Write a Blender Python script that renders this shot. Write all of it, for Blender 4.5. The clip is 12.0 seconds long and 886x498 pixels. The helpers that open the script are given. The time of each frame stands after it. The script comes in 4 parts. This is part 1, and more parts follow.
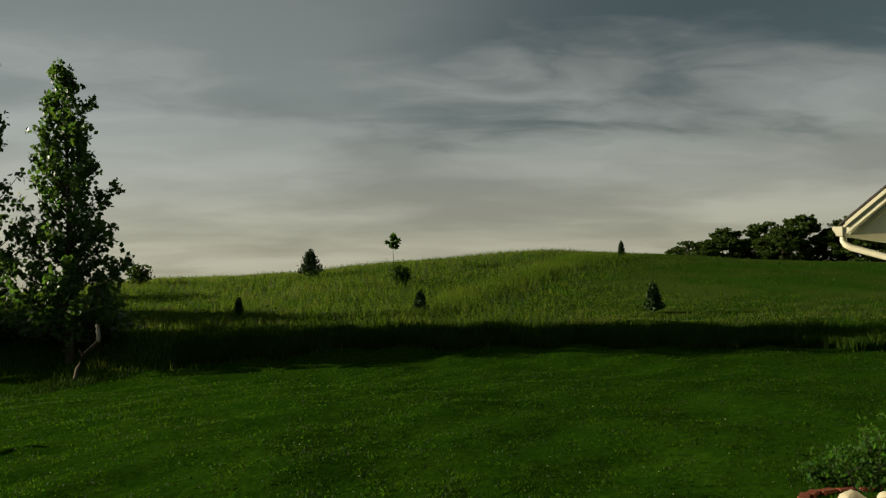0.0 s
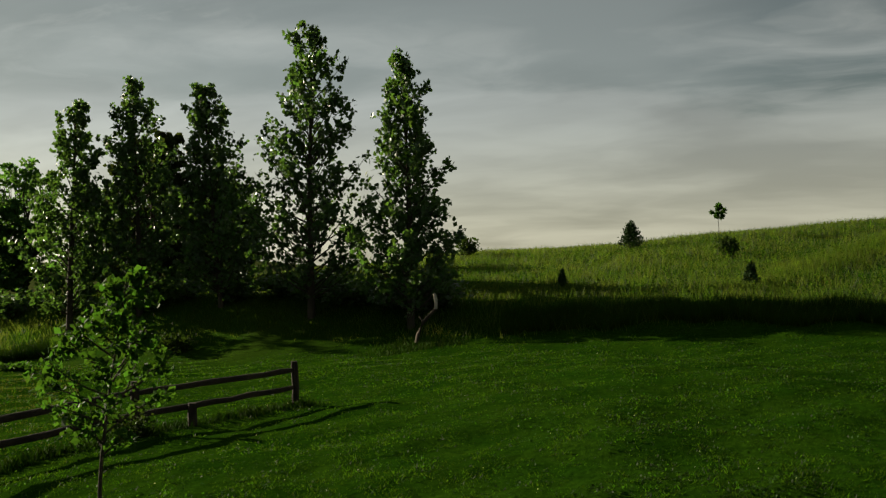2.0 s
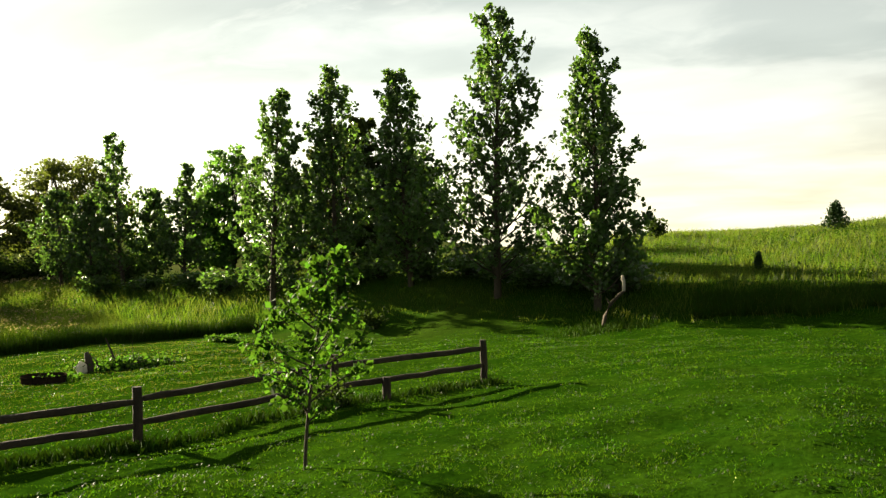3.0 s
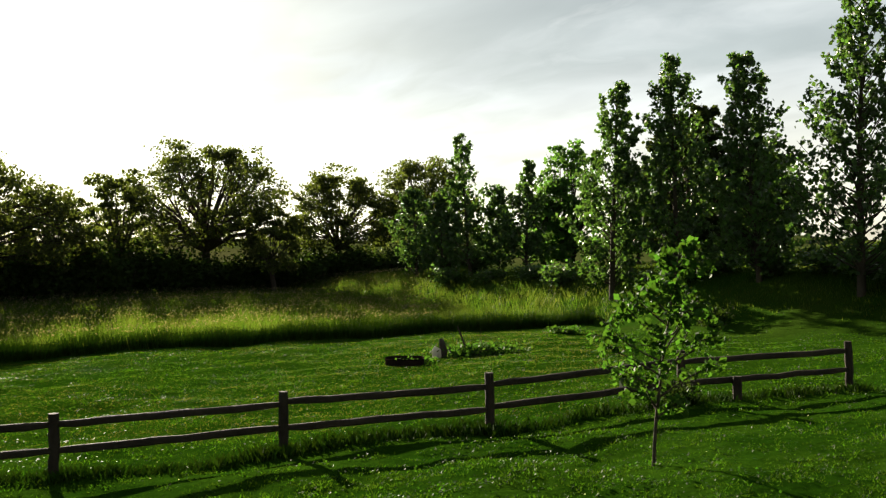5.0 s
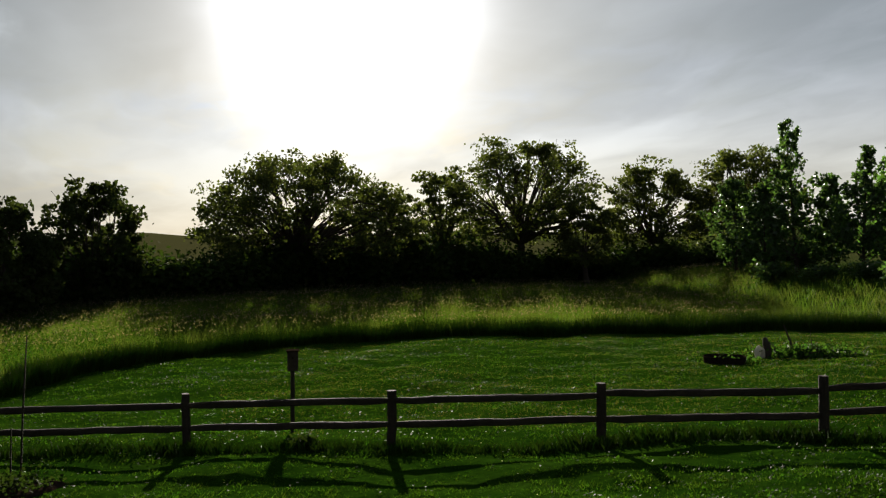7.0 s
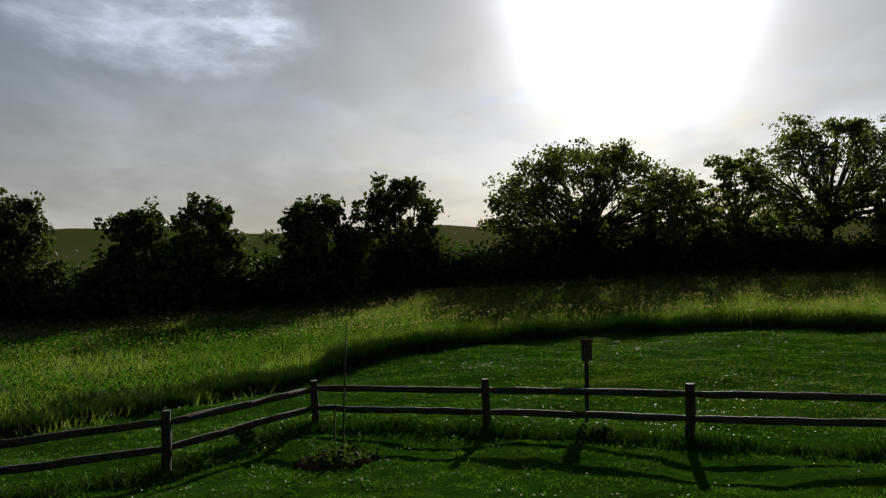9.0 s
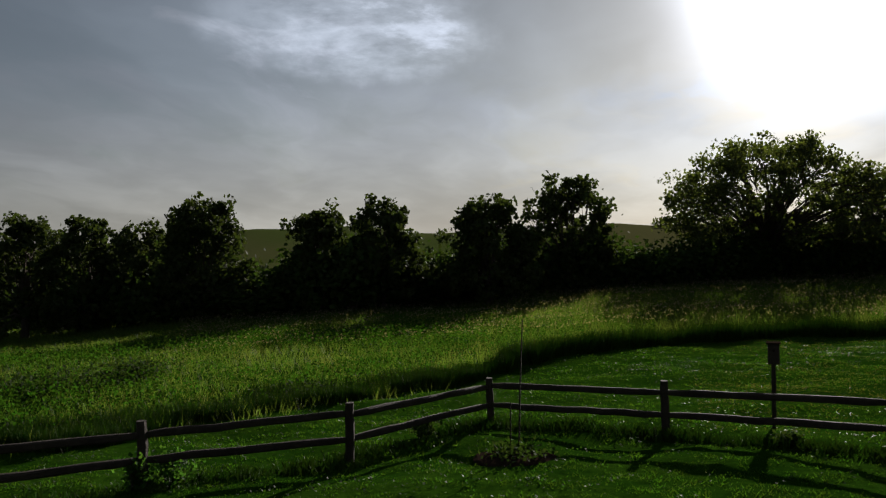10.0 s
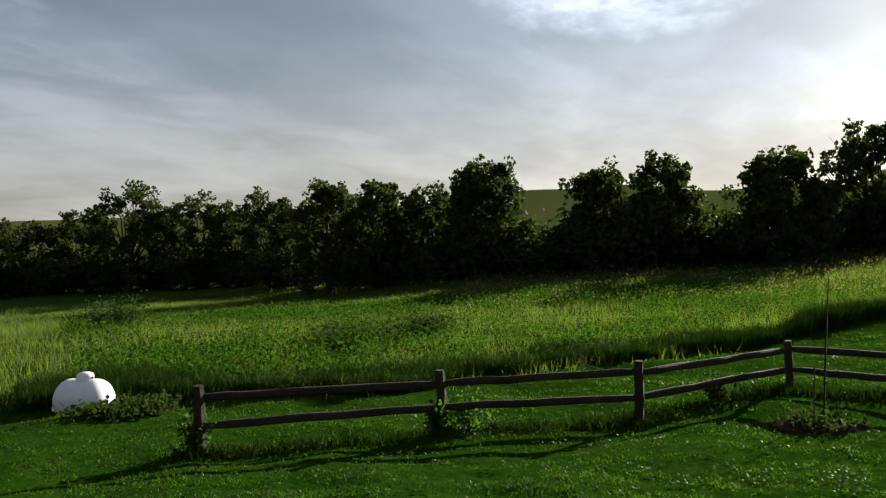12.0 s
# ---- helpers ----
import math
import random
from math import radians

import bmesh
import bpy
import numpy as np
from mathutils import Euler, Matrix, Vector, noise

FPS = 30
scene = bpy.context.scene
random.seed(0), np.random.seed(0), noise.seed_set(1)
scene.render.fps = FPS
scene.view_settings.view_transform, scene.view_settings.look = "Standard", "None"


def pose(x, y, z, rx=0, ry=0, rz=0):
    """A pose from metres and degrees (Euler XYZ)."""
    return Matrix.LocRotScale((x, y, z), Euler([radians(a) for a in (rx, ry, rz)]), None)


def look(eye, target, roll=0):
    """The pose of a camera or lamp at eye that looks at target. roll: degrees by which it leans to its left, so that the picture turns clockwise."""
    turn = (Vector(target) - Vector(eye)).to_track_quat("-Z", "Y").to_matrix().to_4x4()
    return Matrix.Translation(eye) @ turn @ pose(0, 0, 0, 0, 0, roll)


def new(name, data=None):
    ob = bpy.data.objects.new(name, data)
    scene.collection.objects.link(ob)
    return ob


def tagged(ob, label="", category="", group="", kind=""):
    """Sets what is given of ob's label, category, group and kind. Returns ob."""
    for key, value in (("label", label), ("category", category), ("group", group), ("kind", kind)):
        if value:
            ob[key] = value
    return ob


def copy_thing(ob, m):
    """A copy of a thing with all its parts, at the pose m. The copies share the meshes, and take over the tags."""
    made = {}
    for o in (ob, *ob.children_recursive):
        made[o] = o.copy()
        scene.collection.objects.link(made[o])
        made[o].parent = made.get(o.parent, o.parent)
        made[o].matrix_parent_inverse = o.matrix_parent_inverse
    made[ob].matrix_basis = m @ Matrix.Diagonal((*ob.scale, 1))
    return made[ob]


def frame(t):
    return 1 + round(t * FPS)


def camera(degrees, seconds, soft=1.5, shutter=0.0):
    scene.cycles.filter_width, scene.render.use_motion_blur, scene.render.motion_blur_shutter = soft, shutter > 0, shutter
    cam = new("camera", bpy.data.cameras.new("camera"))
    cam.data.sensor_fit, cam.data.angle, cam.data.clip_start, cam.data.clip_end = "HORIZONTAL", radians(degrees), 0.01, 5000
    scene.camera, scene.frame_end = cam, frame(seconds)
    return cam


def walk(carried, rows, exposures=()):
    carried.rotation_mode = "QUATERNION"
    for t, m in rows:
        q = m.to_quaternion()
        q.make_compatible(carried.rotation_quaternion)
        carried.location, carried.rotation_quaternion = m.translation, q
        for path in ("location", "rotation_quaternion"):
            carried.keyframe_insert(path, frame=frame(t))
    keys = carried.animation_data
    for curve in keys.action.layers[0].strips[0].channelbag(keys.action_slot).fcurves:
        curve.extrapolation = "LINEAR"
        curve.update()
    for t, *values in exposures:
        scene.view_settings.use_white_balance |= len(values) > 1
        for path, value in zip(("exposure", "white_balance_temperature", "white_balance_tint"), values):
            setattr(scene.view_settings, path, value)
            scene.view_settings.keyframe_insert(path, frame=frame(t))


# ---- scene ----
EYE = 3.35
cam = camera(53.20, 12.0, soft=1.3)
PATH = [
    (0.0, pose(0.450, 0.203, EYE +0.030, 92.369, 1.277, -8.120)),
    (0.5, pose(0.379, 0.199, EYE +0.032, 92.468, 1.537, -3.731)),
    (1.0, pose(0.301, 0.222, EYE +0.026, 91.833, 1.189, -0.000)),
    (1.5, pose(0.234, 0.198, EYE +0.026, 91.535, 1.232, 6.120)),
    (2.0, pose(0.229, 0.137, EYE +0.030, 90.984, 1.179, 12.198)),
    (2.5, pose(0.220, 0.065, EYE +0.040, 90.099, 0.935, 17.700)),
    (3.0, pose(0.168, 0.072, EYE +0.017, 89.987, 0.871, 24.075)),
    (3.5, pose(0.167, 0.049, EYE +0.034, 89.808, 1.023, 29.546)),
    (5.5, pose(-0.013, 0.058, EYE -0.012, 90.014, 0.838, 50.906)),
    (6.0, pose(-0.001, 0.001, EYE -0.000, 90.105, 0.898, 56.251)),
    (6.5, pose(-0.016, -0.022, EYE -0.005, 90.252, 0.737, 61.844)),
    (7.0, pose(0.004, -0.063, EYE -0.020, 89.752, 0.580, 65.595)),
    (9.0, pose(0.034, -0.165, EYE -0.006, 89.375, 1.367, 84.048)),
    (9.5, pose(0.052, -0.180, EYE -0.009, 89.622, 1.496, 89.026)),
    (10.0, pose(0.034, -0.234, EYE -0.017, 89.599, 1.535, 95.077)),
    (10.5, pose(0.048, -0.255, EYE -0.029, 89.136, 1.745, 99.405)),
    (11.0, pose(0.066, -0.284, EYE -0.039, 88.235, 1.670, 103.576)),
    (11.5, pose(0.061, -0.343, EYE -0.043, 88.064, 1.775, 108.710)),
    (12.0, pose(0.077, -0.389, EYE -0.050, 87.616, 2.413, 112.828)),
]
# seconds, stops, kelvin, tint
EXPOSURES = [(0.0, 0.90, 6900, 5), (1.5, 0.80, 6900, 5), (2.0, 1.08, 6900, 5), (2.5, 1.77, 7200, 5), (3.0, 2.52, 7400, 6), (3.7, 2.72, 7300, 6),
             (5.3, 1.80, 6600, 10), (6.5, 1.27, 6300, 14), (7.2, 1.02, 6200, 15), (9.0, 0.87, 5900, 17), (10.5, 0.77, 5900, 17), (11.0, 1.35, 5900, 17), (12.0, 1.67, 5900, 17)]
walk(cam, PATH, EXPOSURES)

# ---- sky and sun ----
SUN_AZ, SUN_EL = 71.7, 15.6          # degrees to the left of +y, and above the horizon
SUN_DIR = Vector((-math.sin(radians(SUN_AZ)) * math.cos(radians(SUN_EL)),
                  math.cos(radians(SUN_AZ)) * math.cos(radians(SUN_EL)), math.sin(radians(SUN_EL))))


WISP_DIR = Vector((-math.sin(radians(101.0)) * math.cos(radians(13.8)), math.cos(radians(101.0)) * math.cos(radians(13.8)), math.sin(radians(13.8))))


class Nodes:
    """Short way to write node trees."""

    def __init__(self, tree):
        self.tree = tree
        tree.nodes.clear()

    def add(self, kind, props=None, **inputs):
        node = self.tree.nodes.new(kind)
        for key, value in (props or {}).items():
            setattr(node, key, value)
        for key, value in inputs.items():
            slot = node.inputs[int(key[1:])] if key[0] == "i" and key[1:].isdigit() else node.inputs[key.replace("_", " ")]
            if isinstance(value, bpy.types.NodeSocket):
                self.tree.links.new(value, slot)
            else:
                slot.default_value = value
        return node

    def math(self, op, a, b=0.0, clamp=False):
        return self.add("ShaderNodeMath", {"operation": op, "use_clamp": clamp}, i0=a, i1=b).outputs[0]

    def vec(self, op, a, b=(0, 0, 0)):
        return self.add("ShaderNodeVectorMath", {"operation": op}, i0=a, i1=b)

    def mix(self, fac, a, b, blend="MIX"):
        node = self.add("ShaderNodeMix", {"data_type": "RGBA", "blend_type": blend}, i0=fac, i6=a, i7=b)
        return node.outputs[2]

    def ramp(self, fac, lo, hi, a=0.0, b=1.0):
        return self.add("ShaderNodeMapRange", {"interpolation_type": "SMOOTHSTEP"}, i0=fac, i1=lo, i2=hi, i3=a, i4=b).outputs[0]

    def noise(self, vector, scale, detail=4.0, rough=0.55, out=0):
        return self.add("ShaderNodeTexNoise", None, Vector=vector, Scale=scale, Detail=detail, Roughness=rough).outputs[out]


def make_world():
    world = bpy.data.worlds.new("sky")
    scene.world = world
    world.use_nodes = True
    n = Nodes(world.node_tree)
    d = n.add("ShaderNodeTexCoord").outputs["Generated"]
    sky = n.add("ShaderNodeTexSky", {"sky_type": "NISHITA", "sun_disc": False, "sun_elevation": radians(SUN_EL),
                                     "sun_rotation": radians(-SUN_AZ), "air_density": 1.0, "dust_density": 0.8, "ozone_density": 1.0}).outputs[0]
    sky = n.vec("SCALE", sky)
    sky.inputs["Scale"].default_value = 0.06
    sky = n.vec("MULTIPLY", sky.outputs[0], (1.04, 1.08, 0.97)).outputs[0]
    sep = n.add("ShaderNodeSeparateXYZ", None, Vector=d)
    up = n.math("MAXIMUM", sep.outputs[2], 0.0)
    flat = n.math("DIVIDE", 1.0, n.math("ADD", up, 0.16))
    plane = n.add("ShaderNodeVectorMath", {"operation": "SCALE"}, i0=d, Scale=flat).outputs[0]
    # thin streaky high cloud, drawn out across the wind
    streak = n.add("ShaderNodeMapping", None, Vector=plane, Rotation=(0, 0, radians(25)), Scale=(0.8, 1.3, 0.9)).outputs[0]
    warp = n.noise(streak, 1.3, 3, out=1)
    streak = n.vec("ADD", streak, n.vec("MULTIPLY", warp, (0.7, 0.7, 0.3)).outputs[0]).outputs[0]
    cover = n.ramp(n.noise(streak, 1.15, 7, 0.52), 0.44, 0.70)
    fine = n.ramp(n.noise(streak, 4.0, 6, 0.6), 0.35, 0.75, 0.6, 1.1)
    cover = n.math("MULTIPLY", cover, fine, True)
    # a veil of haze and thin cloud gathers towards the horizon, with a ragged upper rim
    rag = n.math("MULTIPLY", n.math("SUBTRACT", n.noise(streak, 1.6, 6, 0.55), 0.5), 0.34)
    bank = n.ramp(n.vec("DOT_PRODUCT", d, (0.26, 0.96, 0.0)).outputs["Value"], -0.1, 0.8)       # a cloud bank to one side
    veil = n.ramp(n.math("SUBTRACT", n.math("ADD", up, rag), n.math("MULTIPLY", bank, 0.07)), 0.08, 0.19, 0.94, n.ramp(n.vec("DOT_PRODUCT", d, (0.57, 0.82, 0.0)).outputs["Value"], 0.80, 0.95, 0.55, 0.08))
    cover = n.math("MAXIMUM", cover, veil)
    sun = n.vec("DOT_PRODUCT", d, tuple(SUN_DIR)).outputs["Value"]
    near = n.math("MAXIMUM", sun, 0.0)
    # a cirrus wisp beside the sun
    across = Vector((0, 0, 1)).cross(WISP_DIR).normalized()
    tangent = (across * math.cos(radians(3)) + WISP_DIR.cross(across).normalized() * math.sin(radians(3)))
    along = n.vec("DOT_PRODUCT", d, tuple(tangent)).outputs["Value"]
    over = n.vec("DOT_PRODUCT", d, tuple(WISP_DIR.cross(tangent).normalized())).outputs["Value"]
    local = n.add("ShaderNodeCombineXYZ", None, X=along, Y=over, Z=0.0).outputs[0]
    grain = n.noise(n.add("ShaderNodeMapping", None, Vector=local, Rotation=(0, 0, radians(-28)), Scale=(7.0, 20.0, 1.0)).outputs[0], 1.6, 7, 0.62)
    edge = n.math("MULTIPLY", n.math("SUBTRACT", n.noise(local, 16.0, 6, 0.6), 0.5), 0.9)
    oval = n.math("ADD", n.math("POWER", n.math("ABSOLUTE", n.math("DIVIDE", along, 0.17)), 2.0), n.math("POWER", n.math("ABSOLUTE", n.math("DIVIDE", over, 0.062)), 2.0))
    wisp = n.math("MULTIPLY", n.ramp(n.math("ADD", oval, edge), 1.15, 0.35), n.ramp(grain, 0.30, 0.66, 0.25, 1.0))
    wisp = n.math("MULTIPLY", wisp, n.ramp(n.vec("DOT_PRODUCT", d, tuple(SUN_DIR)).outputs["Value"], 0.80, 0.925, 0.35, 1.0))
    cover = n.math("MAXIMUM", cover, n.math("MULTIPLY", wisp, 0.9))
    # cloud lit by the sun: forward scattering makes it brighter round the sun
    wide = n.math("MULTIPLY", n.math("POWER", near, 3.5), 0.56)
    glow = n.math("MULTIPLY", n.math("POWER", near, 26.0), 0.65)
    core = n.math("MULTIPLY", n.math("POWER", near, 270.0), 12.0)
    shade = n.ramp(n.noise(streak, 0.9, 5, 0.5), 0.3, 0.7, 0.74, 1.2)
    lit = n.math("MULTIPLY", n.math("ADD", n.math("ADD", 0.50, wide), n.math("ADD", glow, n.math("MULTIPLY", wisp, 1.7))), shade)
    lit = n.math("ADD", n.math("MULTIPLY", n.math("MULTIPLY", lit, n.ramp(up, 0.0, 0.32, 1.22, 0.80)), n.math("ADD", 0.94, n.math("MULTIPLY", bank, 0.42))), core)
    low = n.ramp(up, 0.0, 0.20)
    tint = n.mix(low, (1.0, 0.97, 0.79, 1), (0.88, 0.95, 0.98, 1))
    cloud = n.add("ShaderNodeVectorMath", {"operation": "SCALE"}, i0=tint, Scale=lit).outputs[0]
    color = n.mix(n.math("MULTIPLY", cover, 0.92), sky, cloud)
    aureole = n.add("ShaderNodeVectorMath", {"operation": "SCALE"}, i0=(1.0, 0.97, 0.92), Scale=n.math("MULTIPLY", core, 0.4)).outputs[0]
    color = n.vec("ADD", color, aureole).outputs[0]
    back = n.add("ShaderNodeBackground", None, Color=color, Strength=0.28)
    n.add("ShaderNodeOutputWorld", None, Surface=back.outputs[0])


make_world()
sun_data = bpy.data.lights.new("sun", "SUN")
sun_data.energy, sun_data.angle, sun_data.color = 5.0, radians(0.6), (1.0, 0.90, 0.72)
sun = new("sun", sun_data)
sun.matrix_world = look(SUN_DIR * 60, (0, 0, 0))


# ---- materials ----
def material(name, colors, scale=3.0, rough=0.7, bump=0.0, bump_scale=40.0, metal=0.0, stretch=(1, 1, 1), island=0.0, translucent=0.0, second=0.4, gloss=0.5, far=False):
    """Principled surface whose colour wanders between colors at two scales; leaves may let light through."""
    mat = bpy.data.materials.new(name)
    mat.use_nodes = True
    n = Nodes(mat.node_tree)
    where = n.add("ShaderNodeTexCoord").outputs["Object"]
    where = n.vec("MULTIPLY", where, stretch).outputs[0]
    a, b, c = colors
    coarse = n.ramp(n.noise(where, scale, 4), 0.3, 0.7)
    fine = n.ramp(n.noise(where, scale * 7.3, 5, 0.65), 0.3, 0.75)
    col = n.mix(coarse, (*a, 1), (*b, 1))
    col = n.mix(n.math("MULTIPLY", fine, second), col, (*c, 1))
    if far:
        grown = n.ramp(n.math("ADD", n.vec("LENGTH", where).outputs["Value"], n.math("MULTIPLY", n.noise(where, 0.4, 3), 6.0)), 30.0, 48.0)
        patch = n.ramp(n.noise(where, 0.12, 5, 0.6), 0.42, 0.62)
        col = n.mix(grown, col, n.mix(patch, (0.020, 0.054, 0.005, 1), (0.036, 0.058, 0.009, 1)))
        # distant fields fade to olive: field colour with haze mixed into it
        far_haze = n.ramp(n.vec("LENGTH", where).outputs["Value"], 70.0, 170.0)
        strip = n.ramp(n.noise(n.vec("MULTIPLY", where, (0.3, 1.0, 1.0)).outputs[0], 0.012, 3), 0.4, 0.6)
        col = n.mix(far_haze, col, n.mix(strip, (0.040, 0.055, 0.014, 1), (0.062, 0.062, 0.024, 1)))
    if island:
        isl = n.add("ShaderNodeNewGeometry").outputs["Random Per Island"]
        per = n.add("ShaderNodeObjectInfo").outputs["Random"]
        val = n.math("ADD", n.math("MULTIPLY", isl, island), n.math("ADD", 1.0 - island * 0.6, n.math("MULTIPLY", per, island * 0.3)))
        hue = n.add("ShaderNodeHueSaturation", None, Hue=n.math("ADD", n.math("MULTIPLY", isl, 0.03), 0.485), Value=val, Color=col)
        col = hue.outputs[0]
    sh = n.add("ShaderNodeBsdfPrincipled", None, Base_Color=col, Roughness=rough, Metallic=metal)
    sh.inputs["Specular IOR Level"].default_value = gloss
    if bump:
        h = n.noise(where, bump_scale, 5, 0.6)
        b_node = n.add("ShaderNodeBump", None, Strength=bump, Distance=0.02, Height=h)
        n.tree.links.new(b_node.outputs[0], sh.inputs["Normal"])
    out = sh.outputs[0]
    if translucent:
        tr = n.add("ShaderNodeBsdfTranslucent", None, Color=n.mix(1.0, col, (1.25, 1.35, 0.55, 1), "MULTIPLY"))
        out = n.add("ShaderNodeMixShader", None, i0=translucent, i1=out, i2=tr.outputs[0]).outputs[0]
    n.add("ShaderNodeOutputMaterial", None, Surface=out)
    return mat


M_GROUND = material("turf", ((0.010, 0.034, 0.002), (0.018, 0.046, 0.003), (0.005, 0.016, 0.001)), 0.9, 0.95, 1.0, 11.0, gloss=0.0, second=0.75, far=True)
M_LAWN = material("mown_grass", ((0.012, 0.037, 0.002), (0.021, 0.052, 0.003), (0.045, 0.058, 0.010)), 0.35, 0.5, island=0.9, translucent=0.84, gloss=0.25)
M_CLOVER_LEAF = material("clover_leaves", ((0.013, 0.042, 0.003), (0.022, 0.056, 0.005), (0.034, 0.058, 0.010)), 0.5, 0.55, island=0.7, translucent=0.6, gloss=0.1)
M_MEADOW = material("meadow_grass", ((0.023, 0.058, 0.005), (0.045, 0.077, 0.012), (0.095, 0.088, 0.032)), 0.10, 0.55, island=0.7, translucent=0.78, gloss=0.25, second=0.65)
M_WEED = material("leafy_weeds", ((0.013, 0.040, 0.003), (0.021, 0.052, 0.006), (0.034, 0.053, 0.010)), 0.3, 0.8, island=0.6, translucent=0.6, gloss=0.0)
M_SEED = material("seed_heads", ((0.115, 0.096, 0.064), (0.145, 0.122, 0.085), (0.09, 0.075, 0.05)), 0.3, 0.8, island=0.5, translucent=0.4, gloss=0.05)
# dark tone with the shade of meadow rim and fence foot put in
M_EDGE = material("rank_grass", ((0.014, 0.042, 0.003), (0.024, 0.056, 0.005), (0.04, 0.05, 0.012)), 0.4, 0.8, island=0.6, translucent=0.12, gloss=0.02)
# dry grass colour that also holds the yellow of sunlight on the lawn
M_DRY_LIT = material("dry_clippings", ((0.078, 0.080, 0.020), (0.10, 0.095, 0.028), (0.07, 0.062, 0.022)), 0.4, 0.8, island=0.5, translucent=0.5, gloss=0.05)
M_CLOVER = material("clover_flowers", ((0.42, 0.44, 0.34), (0.5, 0.5, 0.42), (0.4, 0.35, 0.3)), 0.3, 0.8, island=0.4, translucent=0.3, gloss=0.1)
M_POPLAR = material("poplar_leaves", ((0.036, 0.076, 0.020), (0.052, 0.098, 0.028), (0.070, 0.108, 0.034)), 0.5, 0.38, island=0.8, translucent=0.55, gloss=0.55)
# warm tone takes in some of the sun's glow over these crowns
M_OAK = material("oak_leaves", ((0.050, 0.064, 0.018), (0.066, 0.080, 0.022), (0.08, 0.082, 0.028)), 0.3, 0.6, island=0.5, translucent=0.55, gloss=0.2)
M_SHRUB = material("shrub_leaves", ((0.022, 0.040, 0.009), (0.032, 0.052, 0.012), (0.04, 0.056, 0.016)), 0.3, 0.75, island=0.5, translucent=0.35, gloss=0.03)
M_GREEN = material("bright_tree_leaves", ((0.050, 0.115, 0.028), (0.066, 0.135, 0.034), (0.08, 0.135, 0.042)), 0.3, 0.5, island=0.5, translucent=0.65, gloss=0.3)
# shade put into the leaf colour, for crowns that stand as silhouettes
M_SHADE_LEAF = material("dense_shaded_leaves", ((0.026, 0.038, 0.012), (0.036, 0.048, 0.014), (0.044, 0.050, 0.018)), 0.3, 0.7, island=0.5, translucent=0.35, gloss=0.05)
M_YOUNG = material("young_leaves", ((0.026, 0.066, 0.011), (0.036, 0.082, 0.014), (0.050, 0.086, 0.020)), 0.8, 0.5, island=0.6, translucent=0.62, gloss=0.08)
M_NEEDLE = material("fir_needles", ((0.018, 0.040, 0.014), (0.028, 0.055, 0.018), (0.04, 0.06, 0.02)), 0.8, 0.6, island=0.4, translucent=0.1, gloss=0.05)
M_BARK = material("bark", ((0.045, 0.036, 0.027), (0.07, 0.057, 0.042), (0.022, 0.018, 0.013)), 3.0, 0.9, 0.8, 30, stretch=(1, 1, 0.25), gloss=0.08)
M_PALE_BARK = material("weathered_pale_wood", ((0.30, 0.26, 0.21), (0.38, 0.34, 0.28), (0.14, 0.11, 0.08)), 4.0, 0.85, 0.6, 30, stretch=(1, 1, 0.3), gloss=0.08)
M_SAWN = material("pale_sawn_wood", ((0.62, 0.54, 0.40), (0.70, 0.62, 0.48), (0.50, 0.42, 0.30)), 4.0, 0.8, 0.4, 30, gloss=0.1)
M_STRIP = material("pale_hill_grass", ((0.040, 0.082, 0.009), (0.065, 0.098, 0.016), (0.10, 0.09, 0.03)), 0.3, 0.7, island=0.6, translucent=0.6, gloss=0.05)
M_RAIL = material("weathered_cedar", ((0.025, 0.020, 0.015), (0.040, 0.032, 0.024), (0.013, 0.010, 0.008)), 2.2, 0.85, 0.7, 26, stretch=(1, 1, 1), island=0.3, gloss=0.08)
M_WHITE = material("white_enamel", ((0.72, 0.72, 0.70), (0.78, 0.78, 0.76), (0.55, 0.54, 0.50)), 1.2, 0.45, 0.05, 20, second=0.25)
M_TRIM = material("cream_painted_metal", ((0.56, 0.52, 0.36), (0.62, 0.58, 0.42), (0.46, 0.42, 0.30)), 1.5, 0.4, 0.05, 20, second=0.2)
M_SIDING = material("cream_siding", ((0.62, 0.58, 0.48), (0.56, 0.62, 0.52), (0.5, 0.47, 0.4)), 1.0, 0.6, 0.1, 20, second=0.25)
M_SHINGLE = material("asphalt_shingle", ((0.06, 0.055, 0.05), (0.09, 0.08, 0.07), (0.03, 0.03, 0.03)), 2.0, 0.95, 0.6, 60, gloss=0.08)
M_STONE = material("field_stone", ((0.34, 0.29, 0.20), (0.42, 0.37, 0.27), (0.2, 0.17, 0.12)), 3.0, 0.85, 0.6, 18, island=0.2, gloss=0.08)
M_BRICK = material("red_brick", ((0.12, 0.032, 0.018), (0.16, 0.045, 0.026), (0.06, 0.022, 0.014)), 4.0, 0.85, 0.5, 50, island=0.3, gloss=0.08)
M_SOIL = material("dark_soil", ((0.018, 0.012, 0.009), (0.026, 0.018, 0.012), (0.01, 0.008, 0.006)), 2.0, 0.95, 0.8, 14, gloss=0.0)


# ---- mesh helpers ----
def smooth(a, lo, hi):
    t = np.clip((np.asarray(a, float) - lo) / (hi - lo), 0, 1)
    return t * t * (3 - 2 * t)


